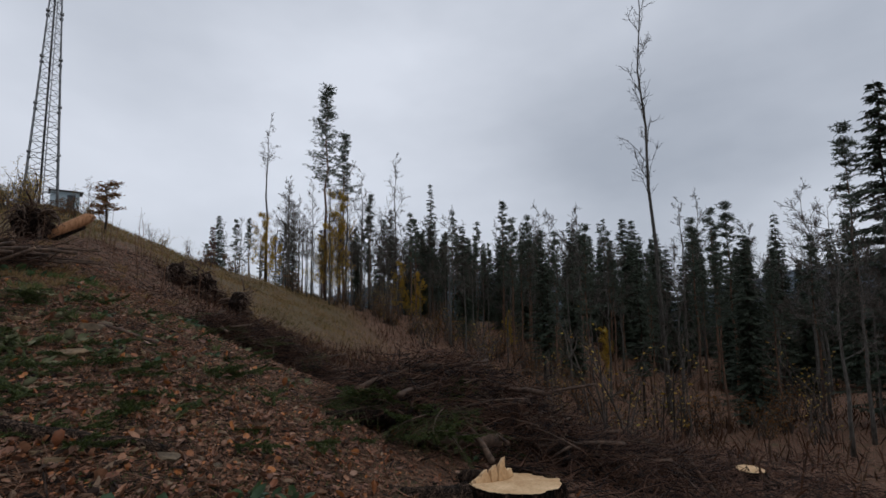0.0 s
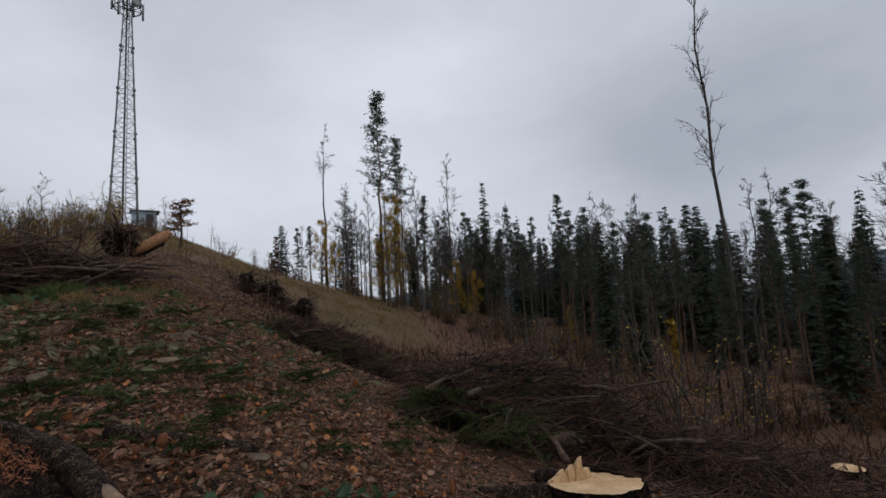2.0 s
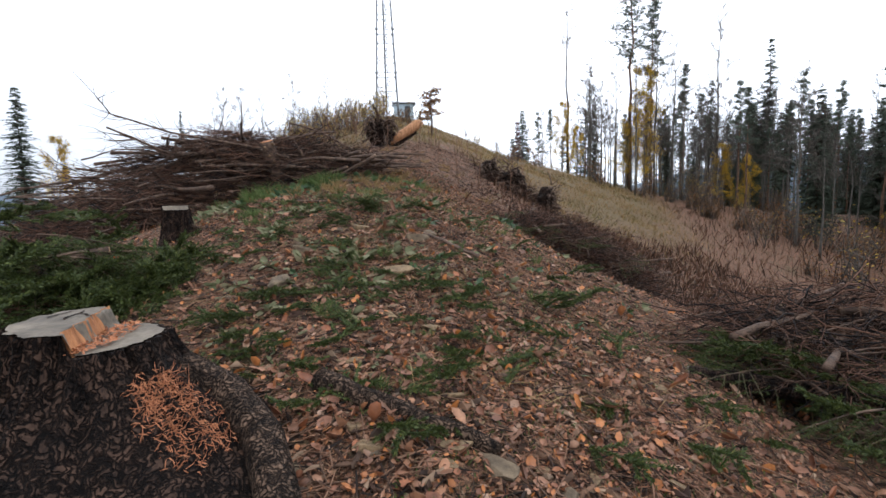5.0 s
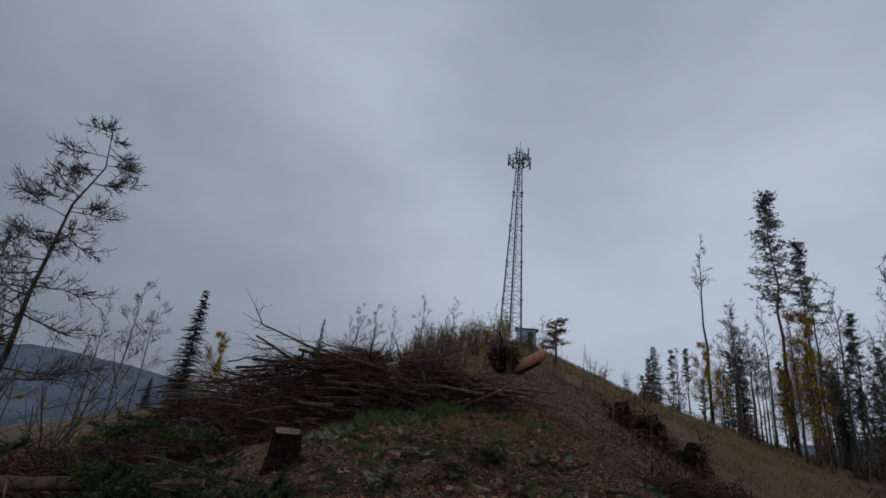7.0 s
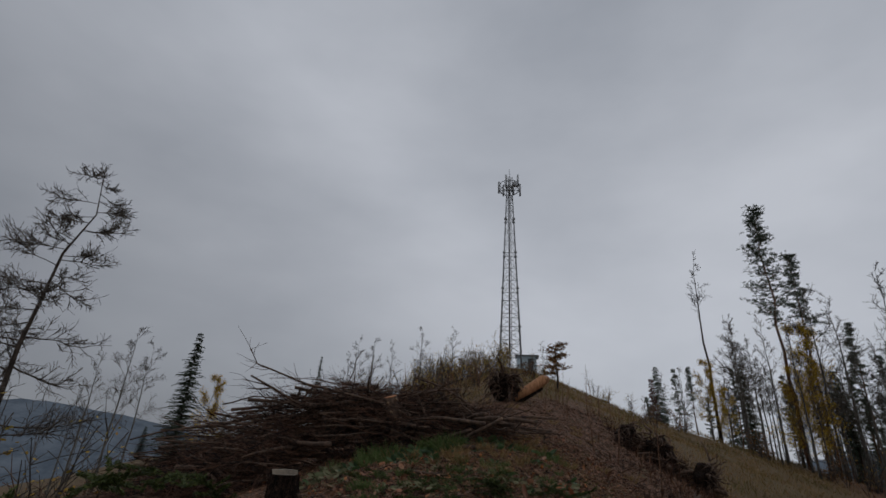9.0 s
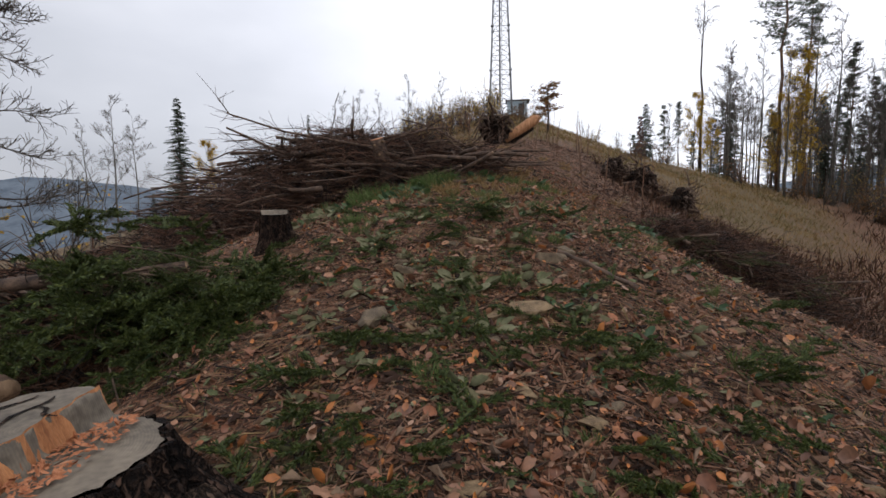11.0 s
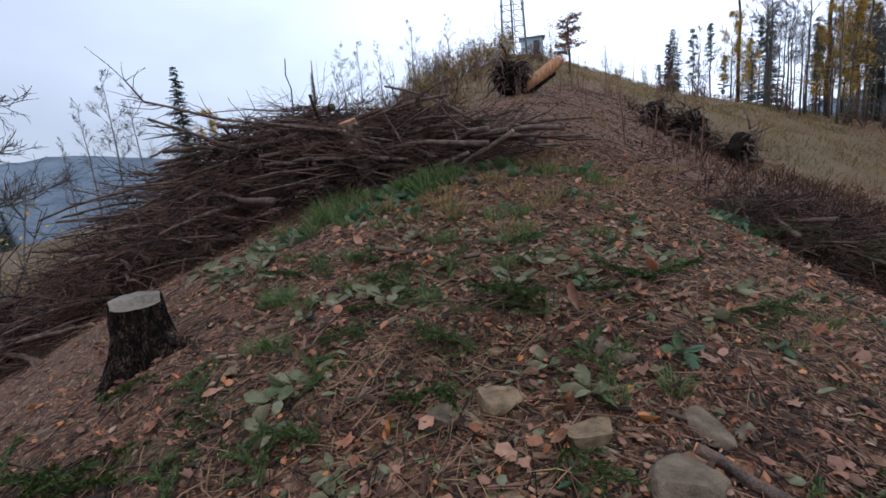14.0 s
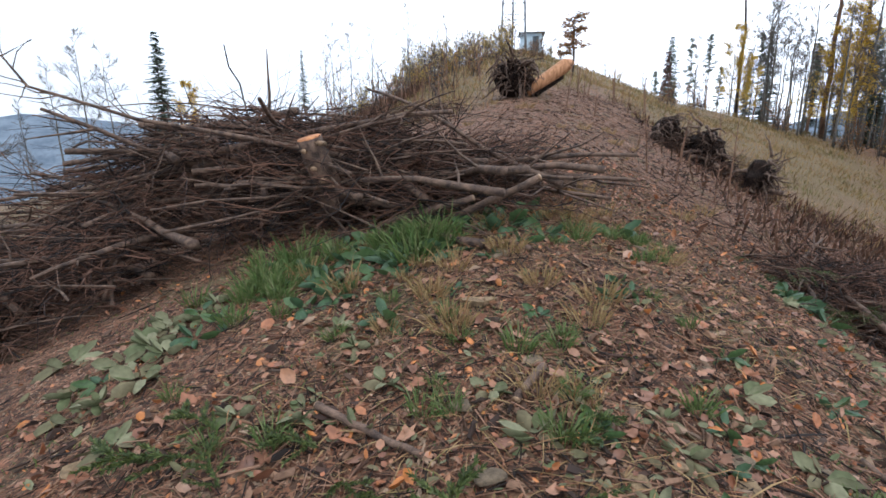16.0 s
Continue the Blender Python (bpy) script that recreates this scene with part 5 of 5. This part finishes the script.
# ---- stones ----
def stone(seed, size, mat, flat=0.5):
    r = random.Random(seed)
    bm = bmesh.new()
    bmesh.ops.create_icosphere(bm, subdivisions=3, radius=1.0)
    planes = [(Vector((r.gauss(0, 1), r.gauss(0, 1), r.gauss(0, 0.6))).normalized(), r.uniform(0.42, 0.7)) for _ in range(9)] + [(Vector((0.1, 0.05, 1)).normalized(), 0.4)]
    for v in bm.verts:
        for nn, d in planes:
            k = v.co.dot(nn)
            if k > d:
                v.co -= nn * (k - d)
        v.co *= 1 + 0.05 * noise.noise(v.co * 3 + Vector((seed, 0, 0)))
        v.co = Vector((v.co.x * size, v.co.y * size * 0.7, v.co.z * size * flat))
    me = bpy.data.meshes.new("stone")
    bm.to_mesh(me)
    bm.free()
    me.materials.append(mat)
    return me


STONES = [stone(700 + k, 1.0, (M_STONE, M_STONE, M_STONE_GREY, M_STONE_GREY, M_STONE)[k], (0.4, 0.32, 0.5, 0.28, 0.45)[k]) for k in range(5)]
NAMED_STONES = [(-0.3, 5.05, 0.13, 0, 20), (0.02, 4.88, 0.14, 4, 60), (-0.29, 4.56, 0.1, 0, 150), (0.06, 3.75, 0.17, 0, 5), (-0.14, 3.66, 0.1, 4, 80), (-0.85, 3.62, 0.17, 3, 95), (0.3, 4.72, 0.16, 2, 40),
                (0.1, 5.12, 0.08, 4, 0), (-0.5, 4.95, 0.09, 2, 30), (0.42, 5.0, 0.13, 3, 120), (-0.21, 2.35, 0.1, 1, 10), (-0.12, 2.2, 0.06, 2, 60), (0.4, 1.52, 0.13, 3, -60), (0.25, 2.75, 0.1, 1, 40),
                (0.2, 5.35, 0.11, 2, 10), (0.33, 5.28, 0.07, 4, 80), (-0.62, 7.6, 0.12, 4, 30), (-0.5, 8.3, 0.1, 3, 60), (-0.75, 4.35, 0.14, 3, 30), (2.2, 3.05, 0.08, 1, 0), (1.6, 2.5, 0.07, 0, 50), (0.9, 3.6, 0.1, 3, 15)]
sr = random.Random(70)
for x, y, s, k, turn in NAMED_STONES + [(sr.gauss(-0.1, 0.9), sr.uniform(1.3, 7.5), sr.uniform(0.03, 0.085), sr.randrange(5), sr.uniform(0, 360)) for _ in range(95)] + [(sr.uniform(-0.5, 4), sr.uniform(7, 18), sr.uniform(0.03, 0.08), sr.randrange(5), 0) for _ in range(40)]:
    s *= 1.06
    ob = new("stone", STONES[k])
    ob.matrix_basis = pose(x, y, land(x, y) + s * 0.16, sr.gauss(0, 9), sr.gauss(0, 9), turn) @ Matrix.Diagonal((s, s, s, 1))
    tagged(ob, "flat tan sandstone half sunk in the litter" if k in (0, 1, 4) else "grey-brown stone half sunk in the litter", "stone", "stones on the track")

# ---- green boughs ----
br = random.Random(80)
for _ in range(24):
    x = -1.95 - abs(br.gauss(0, 0.9))
    y = 3.8 + br.gauss(0, 0.28) + 0.15 * (x + 1.95)
    top = 0.14 + 0.75 * min(1, max(0, (-2.05 - x) / 0.8))
    lay_bough(x, y, land(x, y) + 0.05 + br.uniform(0.2, 1.0) * top, br.uniform(-70, 60), br.uniform(0, 45), br.uniform(-40, 40), br.uniform(0.5, 0.85), br.randrange(3))
for _ in range(40):
    x, y = 2.7 + abs(br.gauss(0, 0.9)), 3.0 + br.gauss(0, 0.45)
    top = 0.75 * max(0.1, 1 - ((x - 4) / 2.0) ** 2)
    lay_bough(x, y, land(x, y) + br.uniform(0.05, 0.9) * top, br.uniform(120, 300), br.uniform(-10, 40), br.uniform(-40, 40), br.uniform(0.6, 1.0), br.randrange(3))
for _ in range(16):
    x, y = 3.4 + br.gauss(0, 0.8), 10.5 + br.gauss(0, 0.25)
    lay_bough(x, y, land(x, y) + br.uniform(0.05, 0.5), br.uniform(0, 360), br.uniform(-10, 30), br.uniform(-40, 40), 0.9, br.randrange(3))


def sprig(seed):
    """A small fresh spruce sprig: plump green fingers."""
    r = random.Random(seed)
    nd = Shape()
    base = wander(r, (0, 0, 0.01), (1, 0, 0.1), 0.2, 3, 0.1)
    shoots = [base]
    for k in range(9):
        q = base[k % 3].lerp(base[k % 3 + 1], r.random())
        shoots.append(wander(r, q, (0.8, (1 if k % 2 else -1) * r.uniform(0.4, 1), r.uniform(-0.1, 0.35)), r.uniform(0.06, 0.13), 2, 0.12))
    for sl in shoots:
        for i in range(len(sl) - 1):
            p0, p1 = sl[i], sl[i + 1]
            d = (p1 - p0).normalized()
            for k in range(max(6, int((p1 - p0).length / 0.0011))):
                o = Vector((r.gauss(0, 1), r.gauss(0, 1), r.gauss(0, 1))).normalized()
                nd.blade(p0.lerp(p1, r.random()), d * 0.9 + o * 0.7, r.uniform(0.014, 0.021), 0.0048, (r.gauss(0, 1), r.gauss(0, 1), r.gauss(0, 1)))
    return tagged(new("spruce_sprig", nd.mesh("spruce_sprig", M_SPRUCE)), "small fresh green spruce sprig on the litter", "branch", "green sprigs on the slope")


sprigs = [sprig(330 + k) for k in range(3)]
for k in range(150):
    x, y = br.gauss(-0.1, 1.1), br.uniform(1.7, 6.6)
    m, s = pose(x, y, land(x, y) + 0.02, br.uniform(-15, 15), br.uniform(-15, 8), br.uniform(0, 360)), br.uniform(0.9, 1.5)
    ob = sprigs[k] if k < 3 else copy_thing(sprigs[k % 3], m)
    ob.matrix_basis = m
    ob.scale = (s, s, s)
for k in range(190):
    if k < 135:
        x = -1.85 - abs(br.gauss(0, 0.6))
        y = 3.75 + br.gauss(0, 0.36) + 0.15 * (x + 1.95)
        z, s = br.uniform(0.3, 1.05) * (0.08 + 0.75 * min(1, max(0, (-2.0 - x) / 0.8))), br.uniform(1.2, 2.0)
    else:
        x, y = 2.6 + abs(br.gauss(0, 0.7)), 2.9 + br.gauss(0, 0.35)
        z, s = br.uniform(0.1, 0.6) * max(0.2, 1 - ((x - 4) / 2.2) ** 2), br.uniform(1.2, 1.9)
    m = pose(x, y, land(x, y) + z, br.uniform(-30, 30), br.uniform(-30, 30), br.uniform(0, 360))
    ob = copy_thing(sprigs[k % 3], m)
    ob.scale = (s, s, s)
for x, y in [(-0.45, 5.59), (-0.38, 5.62), (-0.52, 5.66), (-0.3, 5.56)]:
    lay_bough(x, y, land(x, y) + 0.06, br.uniform(0, 360), -20, 0, 0.45, br.randrange(3))


# ---- low plants ----
def rosette(seed, n, length, width, mat, label, name, category, droop=0.3):
    r = random.Random(seed)
    sh = Shape()
    for k in range(n):
        a = 6.2832 * k / n + r.gauss(0, 0.35)
        L = length * r.uniform(0.6, 1.15)
        d = Vector((math.cos(a), math.sin(a), r.uniform(-0.05, 0.4)))
        sh.leaf((0.015 * math.cos(a), 0.015 * math.sin(a), 0.01), d, (r.gauss(0, 0.5), r.gauss(0, 0.5), 1), L, width * r.uniform(0.6, 1.3), r.gauss(0, 0.38))
    return tagged(new(name, sh.mesh(name, mat)), label, category, name.replace("_", " ") + "s on the slope")


def tuft(seed, n, height, mat, label, name, spread_=0.06):
    r = random.Random(seed)
    sh = Shape()
    for k in range(n):
        a, q = r.uniform(0, 6.28), spread_ * math.sqrt(r.random())
        d = Vector((math.cos(a) * r.uniform(0.1, 0.9), math.sin(a) * r.uniform(0.1, 0.9), 1))
        sh.blade((q * math.cos(a), q * math.sin(a), -0.01), d, height * r.uniform(0.5, 1.1), 0.007, (r.gauss(0, 1), r.gauss(0, 1), 0.2), r.uniform(0.1, 0.5))
    return tagged(new(name, sh.mesh(name, mat)), label, "grass", "grass tufts on the slope")


def scatter(ob, places):
    for k, (x, y, s, a) in enumerate(places):
        m = pose(x, y, land(x, y) + 0.012, pr.gauss(0, 6), pr.gauss(0, 6), a)
        c = ob if k == 0 else copy_thing(ob, m)
        c.matrix_basis = m
        c.scale = (s, s, s)


pr = random.Random(90)


def patch(n, cx, cy, sx, sy, s0=0.8, s1=1.25):
    return [(pr.gauss(cx, sx), pr.gauss(cy, sy), pr.uniform(s0, s1), pr.uniform(0, 360)) for _ in range(n)]


scatter(rosette(91, 9, 0.1, 0.045, M_LEAF_PALE, "wilted grey-green rosette of broad soft leaves", "wilted_plant", "plant"),
        [(-0.25, 4.05, 1.5, 0), (0.12, 4.2, 1.1, 40), (-0.42, 4.1, 1.3, 0), (-0.75, 4.05, 1.3, 0)] + patch(34, -0.45, 4.1, 0.55, 0.75, 0.6, 1.25) + patch(22, -1.3, 6.4, 0.7, 0.8, 0.7, 1.3) + patch(8, 0.1, 6.5, 0.5, 0.6) + patch(10, 1.6, 5.2, 0.7, 1.2)
        + patch(7, 2.3, 9.2, 0.4, 0.5) + [(-0.25, 5.95, 1.4, 0)] + patch(14, -2.6, 7.3, 0.22, 0.25, 1.1, 1.9))
scatter(rosette(92, 8, 0.1, 0.05, M_GREEN, "low fresh green leafy plant", "green_plant", "plant"),
        patch(26, 0.3, 4.4, 1.3, 1.5, 0.5, 1.0) + patch(22, -2.0, 8.2, 0.4, 0.3, 0.8, 1.5) + patch(16, -1.3, 8.5, 0.3, 0.2, 1.0, 1.9) + patch(14, -0.7, 9.2, 0.4, 0.3, 1.2, 2.0) + patch(20, 0.2, 7, 1.2, 1.2, 0.5, 1.0) + patch(6, 0.12, 1.0, 0.14, 0.08, 0.9, 1.5) + patch(4, 0.7, 1.0, 0.12, 0.08, 0.8, 1.2) + patch(12, 2.4, 10.2, 0.2, 0.25, 1.0, 1.8) + patch(10, -0.9, 8.9, 0.25, 0.2, 1.2, 2.2))
scatter(tuft(93, 60, 0.2, M_GRASS, "tuft of green grass", "grass_tuft"),
        [(-1.71, 6.02, 1.1, 0), (-1.66, 5.98, 0.9, 30), (-1.76, 6.06, 0.9, 80), (-0.25, 6.55, 1.0, 60), (-0.4, 7.15, 1.1, 0), (-0.2, 7.2, 0.9, 0)] + patch(8, -2.05, 7.8, 0.32, 0.25, 0.7, 1.3) + patch(16, -1.25, 8.6, 0.3, 0.15, 1.2, 2.0) + patch(12, -2.15, 8.35, 0.22, 0.25, 1.2, 1.9) + patch(10, 0.25, 8.9, 0.3, 0.3, 0.8, 1.2) + patch(20, 0.2, 4.5, 1.2, 1.6, 0.4, 0.9) + patch(30, -0.5, 7.0, 0.8, 1.0, 0.4, 0.9))
scatter(tuft(94, 70, 0.24, M_STRAW, "tuft of bleached dry grass", "dry_grass_tuft", 0.09),
        patch(10, -0.6, 7.6, 0.5, 0.5, 0.6, 1.1) + patch(16, 0.1, 9.6, 0.6, 0.6, 0.8, 1.3) + patch(8, -0.8, 8.0, 0.4, 0.3, 0.7, 1.1) + patch(18, 2.2, 16, 2.0, 3.0, 0.6, 1.4))


# ---- litter that nobody could count ----
lr = random.Random(100)


def near_place():
    """A place on the trodden slope, denser near the walked line."""
    y = 0.8 + 12 * lr.random()
    return lr.gauss(0.25, 1.0 + 0.14 * y), y


leaves = Shape()
for k in range(24000):
    x, y = near_place()
    if k % 7 == 0:
        x, y = lr.gauss(0.6, 1.0), lr.uniform(0.9, 3.2)
    a = lr.uniform(0, 6.28)
    s = min(0.085, 0.013 + lr.expovariate(1 / 0.014))
    leaves.leaf((x, y, land(x, y) + 0.012 + 0.02 * lr.random()), (math.cos(a), math.sin(a), lr.gauss(0, 0.35)), (lr.gauss(0, 0.6), lr.gauss(0, 0.6), 1), s, s * lr.uniform(0.45, 1.05), lr.gauss(0, 0.55))
solo("fallen_leaves", leaves, M_LEAF, "curled orange and brown beech leaves strewn over the soil", "leaf litter", kind="stuff")
pale = Shape()
for k in range(1500):
    x, y = lr.gauss(-0.3, 0.9), lr.uniform(2.2, 8)
    a, s = lr.uniform(0, 6.28), lr.uniform(0.03, 0.08)
    pale.leaf((x, y, land(x, y) + 0.015), (math.cos(a), math.sin(a), lr.gauss(0, 0.2)), (lr.gauss(0, 0.3), lr.gauss(0, 0.3), 1), s, s * 0.5, lr.gauss(0, 0.3))
solo("wilted_leaves", pale, M_LEAF_PALE, "loose grey-green wilted leaves", "leaf litter", kind="stuff")
twigs = Shape()
for k in range(26000):
    x, y = near_place()
    a, L = lr.uniform(0, 6.28), lr.uniform(0.03, 0.2) * (1.8 if k % 9 == 0 else 1)
    w = 0.0016 + 0.018 * L * lr.random()
    z = land(x, y) + 0.012 + 0.015 * lr.random()
    x2, y2 = x + L * math.cos(a), y + L * math.sin(a)
    xm, ym = (x + x2) / 2 + lr.gauss(0, 0.08) * L, (y + y2) / 2 + lr.gauss(0, 0.08) * L
    twigs.tube([(x, y, z), (xm, ym, land(xm, ym) + 0.02), (x2, y2, land(x2, y2) + 0.012 + 0.03 * lr.random())], [w, w * 0.9, w * 0.6], 3, False)
solo("fallen_twigs", twigs, M_TWIG, "thin brown twigs and bark shreds on the soil", "twig litter", kind="stuff")
chips = Shape()
for k in range(26000):
    x, y = near_place()
    if k > 14000:
        y = 9 + 19 * lr.random() ** 1.4
        x = 0.9 + (y - 12) * 0.12 + lr.gauss(0, 1.9)
    chips.blade((x, y, land(x, y) + 0.012), (lr.gauss(0, 1), lr.gauss(0, 1), lr.gauss(0.1, 0.2)), lr.uniform(0.015, 0.05) * (1 if k <= 14000 else 1.8), lr.uniform(0.006, 0.02) * (1 if k <= 14000 else 1.8), (lr.gauss(0, 0.4), lr.gauss(0, 0.4), 1))
solo("wood_chips", chips, M_SCRUB, "brown chips and needles over the soil", "wood chips", kind="stuff")
track = Shape()
for k in range(3600):
    y = 11 + 17 * lr.random() ** 1.3
    x = 1.0 + (y - 12) * 0.12 + lr.gauss(0, 1.9)
    a, L = lr.uniform(0, 6.28), lr.uniform(0.05, 0.26)
    z = land(x, y) + 0.02
    track.tube([(x, y, z), (x + L * math.cos(a), y + L * math.sin(a), land(x + L * math.cos(a), y + L * math.sin(a)) + 0.03)], [0.004 + 0.01 * lr.random(), 0.003], 3, False)
solo("trampled_twigs", track, M_TWIG, "broken twigs trampled into the track", "twig litter", kind="stuff")
stalks = Shape()
for k in range(5200):
    x, y = lr.gauss(-0.2, 1.2), lr.uniform(2.0, 10.5)
    if noise.noise((x * 0.9, y * 0.9, 31)) < -0.1:
        continue
    a = lr.gauss(0.6, 0.9)
    stalks.blade((x, y, land(x, y) + 0.02 + 0.02 * lr.random()), (math.cos(a), math.sin(a), lr.gauss(0.08, 0.16)), lr.uniform(0.06, 0.26), lr.uniform(0.003, 0.006), (lr.gauss(0, 0.4), lr.gauss(0, 0.4), 1), lr.uniform(0, 0.25))
solo("dry_stalks", stalks, M_STRAW, "pale dry grass stalks lying flat on the soil", "grass", kind="stuff")
shreds = Shape()
for k in range(5200):
    x, y = near_place()
    a, L, w = lr.uniform(0, 6.28), lr.uniform(0.03, 0.11), lr.uniform(0.008, 0.03)
    c, q, n3 = Vector((x, y, land(x, y) + 0.022)), Vector((math.cos(a), math.sin(a), lr.gauss(0, 0.25))), lr.gauss(0, 0.012)
    e = Vector((-q.y, q.x, lr.gauss(0, 0.5)))
    top = [c - q * L / 2 - e * w * 0.5, c + q * L * 0.4 - e * w * 0.35, c + q * L * 0.55 + e * w * 0.3, c - q * L * 0.4 + e * w * 0.5, c + Vector((0, 0, n3 + 0.006))]
    low = [p - Vector((0, 0, 0.006)) for p in top[:4]]
    shreds.add([tuple(p) for p in top + low], [(0, 1, 4), (1, 2, 4), (2, 3, 4), (3, 0, 4), (0, 5, 6, 1), (1, 6, 7, 2), (2, 7, 8, 3), (3, 8, 5, 0)])
solo("bark_shreds", shreds, M_SHRED, "dark and pale bark flakes over the litter", "bark litter", kind="stuff", smooth=False)
big_leaves = Shape()
for k in range(650):
    x, y = near_place()
    a, s = lr.uniform(0, 6.28), lr.uniform(0.045, 0.095)
    c, turn3 = Vector((x, y, land(x, y) + 0.03)), lr.gauss(0, 0.3)
    ring = []
    for i in range(14):
        b3 = a + 6.2832 * i / 14
        q = s * (0.34 + 0.16 * (i % 2) + 0.12 * math.cos(b3 - a)) * lr.uniform(0.85, 1.12)
        ring.append(c + Vector((q * math.cos(b3), q * math.sin(b3), q * (turn3 * math.cos(b3) + lr.gauss(0.12, 0.22)))))
    big_leaves.add([tuple(c)] + [tuple(p) for p in ring], [(0, i + 1, (i + 1) % 14 + 1) for i in range(14)])
solo("lobed_leaves", big_leaves, M_LOBED, "large lobed pinkish brown leaves lying on the soil", "leaf litter", kind="stuff")
slash = Shape()
for k in range(17000):
    x, y = lr.uniform(3.2, 19) + lr.gauss(0, 0.4), lr.uniform(-5, 11)
    if k % 2:
        y = lr.uniform(7, 32)
        x = 3.0 + (y - 12) * 0.1 + lr.gauss(0, 0.7) + 9 * lr.random() ** 1.4
    if k % 3 == 2:
        x, y = 3.7 + lr.gauss(0, 0.4) + 9 * lr.random(), lr.uniform(-4, 3.5) + lr.gauss(0, 0.5)
    if 4 < y < 9 and x < 5 or straw_zone(x, y) > 0.45:
        continue
    a, L = lr.uniform(0, 6.28), lr.uniform(0.15, 0.7)
    p = Vector((x, y, land(x, y) + 0.02))
    slash.tube(wander(lr, p, (math.cos(a), math.sin(a), lr.uniform(-0.1, 0.45)), L, 3, 0.2, 0.06), [0.009, 0.007, 0.005, 0.003], 3, False)
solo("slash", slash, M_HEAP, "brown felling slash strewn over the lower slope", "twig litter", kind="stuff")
needles = Shape()
for k in range(34000):
    x, y = near_place()
    a0 = lr.uniform(0, 6.28)
    needles.blade((x, y, land(x, y) + 0.008 + 0.012 * lr.random()), (math.cos(a0), math.sin(a0), lr.gauss(0.05, 0.15)), lr.uniform(0.025, 0.09), lr.uniform(0.0025, 0.006), (lr.gauss(0, 0.5), lr.gauss(0, 0.5), 1), lr.uniform(-0.1, 0.2))
solo("needle_litter", needles, M_NEEDLE, "rusty fallen needles and stalks matted over the soil", "needle litter", kind="stuff")
moss = Shape()
for k in range(34000):
    x, y = near_place()
    if noise.noise((x * 1.3, y * 1.3, 6)) < 0.0:
        continue
    moss.blade((x, y, land(x, y)), (lr.gauss(0, 0.6), lr.gauss(0, 0.6), 1), lr.uniform(0.02, 0.06), 0.006, (lr.gauss(0, 1), lr.gauss(0, 1), 0.2), 0.2)
solo("low_green_growth", moss, M_GRASS, "short green moss and grass between the litter", "undergrowth", kind="stuff")
straw, brown = Shape(), Shape()
for k in range(95000):
    y = 12 + 66 * lr.random() ** 1.4
    x = lr.uniform(-16, 9 + 0.45 * y)
    clump = 0.5 + 0.9 * noise.noise((x * 0.55, y * 0.55, 12)) + 0.5 * noise.noise((x * 1.9, y * 1.9, 5))
    if straw_zone(x, y) * clump < lr.random() * 0.55:
        continue
    h0 = lr.uniform(0.15, 0.5) * (0.7 + 0.5 * clump)
    dry = noise.noise((x * 0.3, y * 0.3, 21)) + lr.gauss(0, 0.2)
    (straw if dry > -0.08 else brown).blade((x, y, land(x, y) - 0.03), (lr.gauss(0, 0.45), lr.gauss(0, 0.45), 1), h0, 0.014 + 0.0005 * y, (lr.gauss(0, 1), lr.gauss(0, 1), 0.1), lr.uniform(0, 0.4))
solo("bleached_grass", straw, M_STRAW, "knee-high bleached grass over the hill", "grass", kind="stuff")
solo("brown_herbs", brown, M_HERB, "dull green and brown herbs between the grass", "undergrowth", kind="stuff")
scrub = Shape()
for k in range(40000):
    if k % 2:
        x, y = -6.3 - 28 * lr.random() ** 1.7, lr.uniform(3, 48)
    else:
        x, y = lr.uniform(7, 60), lr.uniform(-6, 45)
        if k % 4 == 0:
            y = lr.uniform(8, 34)
            x = 4.2 + (y - 12) * 0.1 + lr.gauss(0, 0.8) + 10 * lr.random()
        if (x < 9 and y < 10) or straw_zone(x, y) > 0.3:
            continue
    h0 = lr.uniform(0.35, 1.25) * (1 if k % 2 else 0.9) * (1 if x < 0 or x > 14 else 0.5)
    scrub.blade((x, y, land(x, y) - 0.05), (lr.gauss(0, 0.4), lr.gauss(0, 0.4), 1), h0, 0.05, (lr.gauss(0, 1), lr.gauss(0, 1), 0.1), lr.uniform(-0.1, 0.4))
solo("dead_bracken", scrub, M_SCRUB, "rusty dead bracken and bramble stems", "undergrowth", kind="stuff")

# standing dry stalks and saplings up the hill
for k in range(90):
    x, y = lr.gauss(-3.4, 2.3), lr.uniform(18, 42)
    if k % 4 == 0:
        x, y = lr.uniform(1.5, 7), lr.uniform(14, 30)
    hh = lr.uniform(0.8, 2.4) * (1.3 if y > 26 else 1)
    sh = Shape()
    line = wander(lr, (0, 0, -0.1), (lr.gauss(0, 0.08), lr.gauss(0, 0.08), 1), hh, 5, 0.05)
    sh.tube(line, [0.022, 0.02, 0.017, 0.013, 0.009, 0.004], 4, False)
    for _k in range(6):
        q = line[lr.randrange(1, 5)]
        sh.tube(wander(lr, q, (lr.gauss(0, 0.6), lr.gauss(0, 0.6), 0.7), 0.3 * hh * lr.random(), 2, 0.2), [0.007, 0.005, 0.003], 3, False)
    ob = solo("dry_sapling", sh, M_TWIG, "leafless brown sapling among the grass", "sapling", "saplings up the hill")
    ob.location = (x, y, land(x, y))
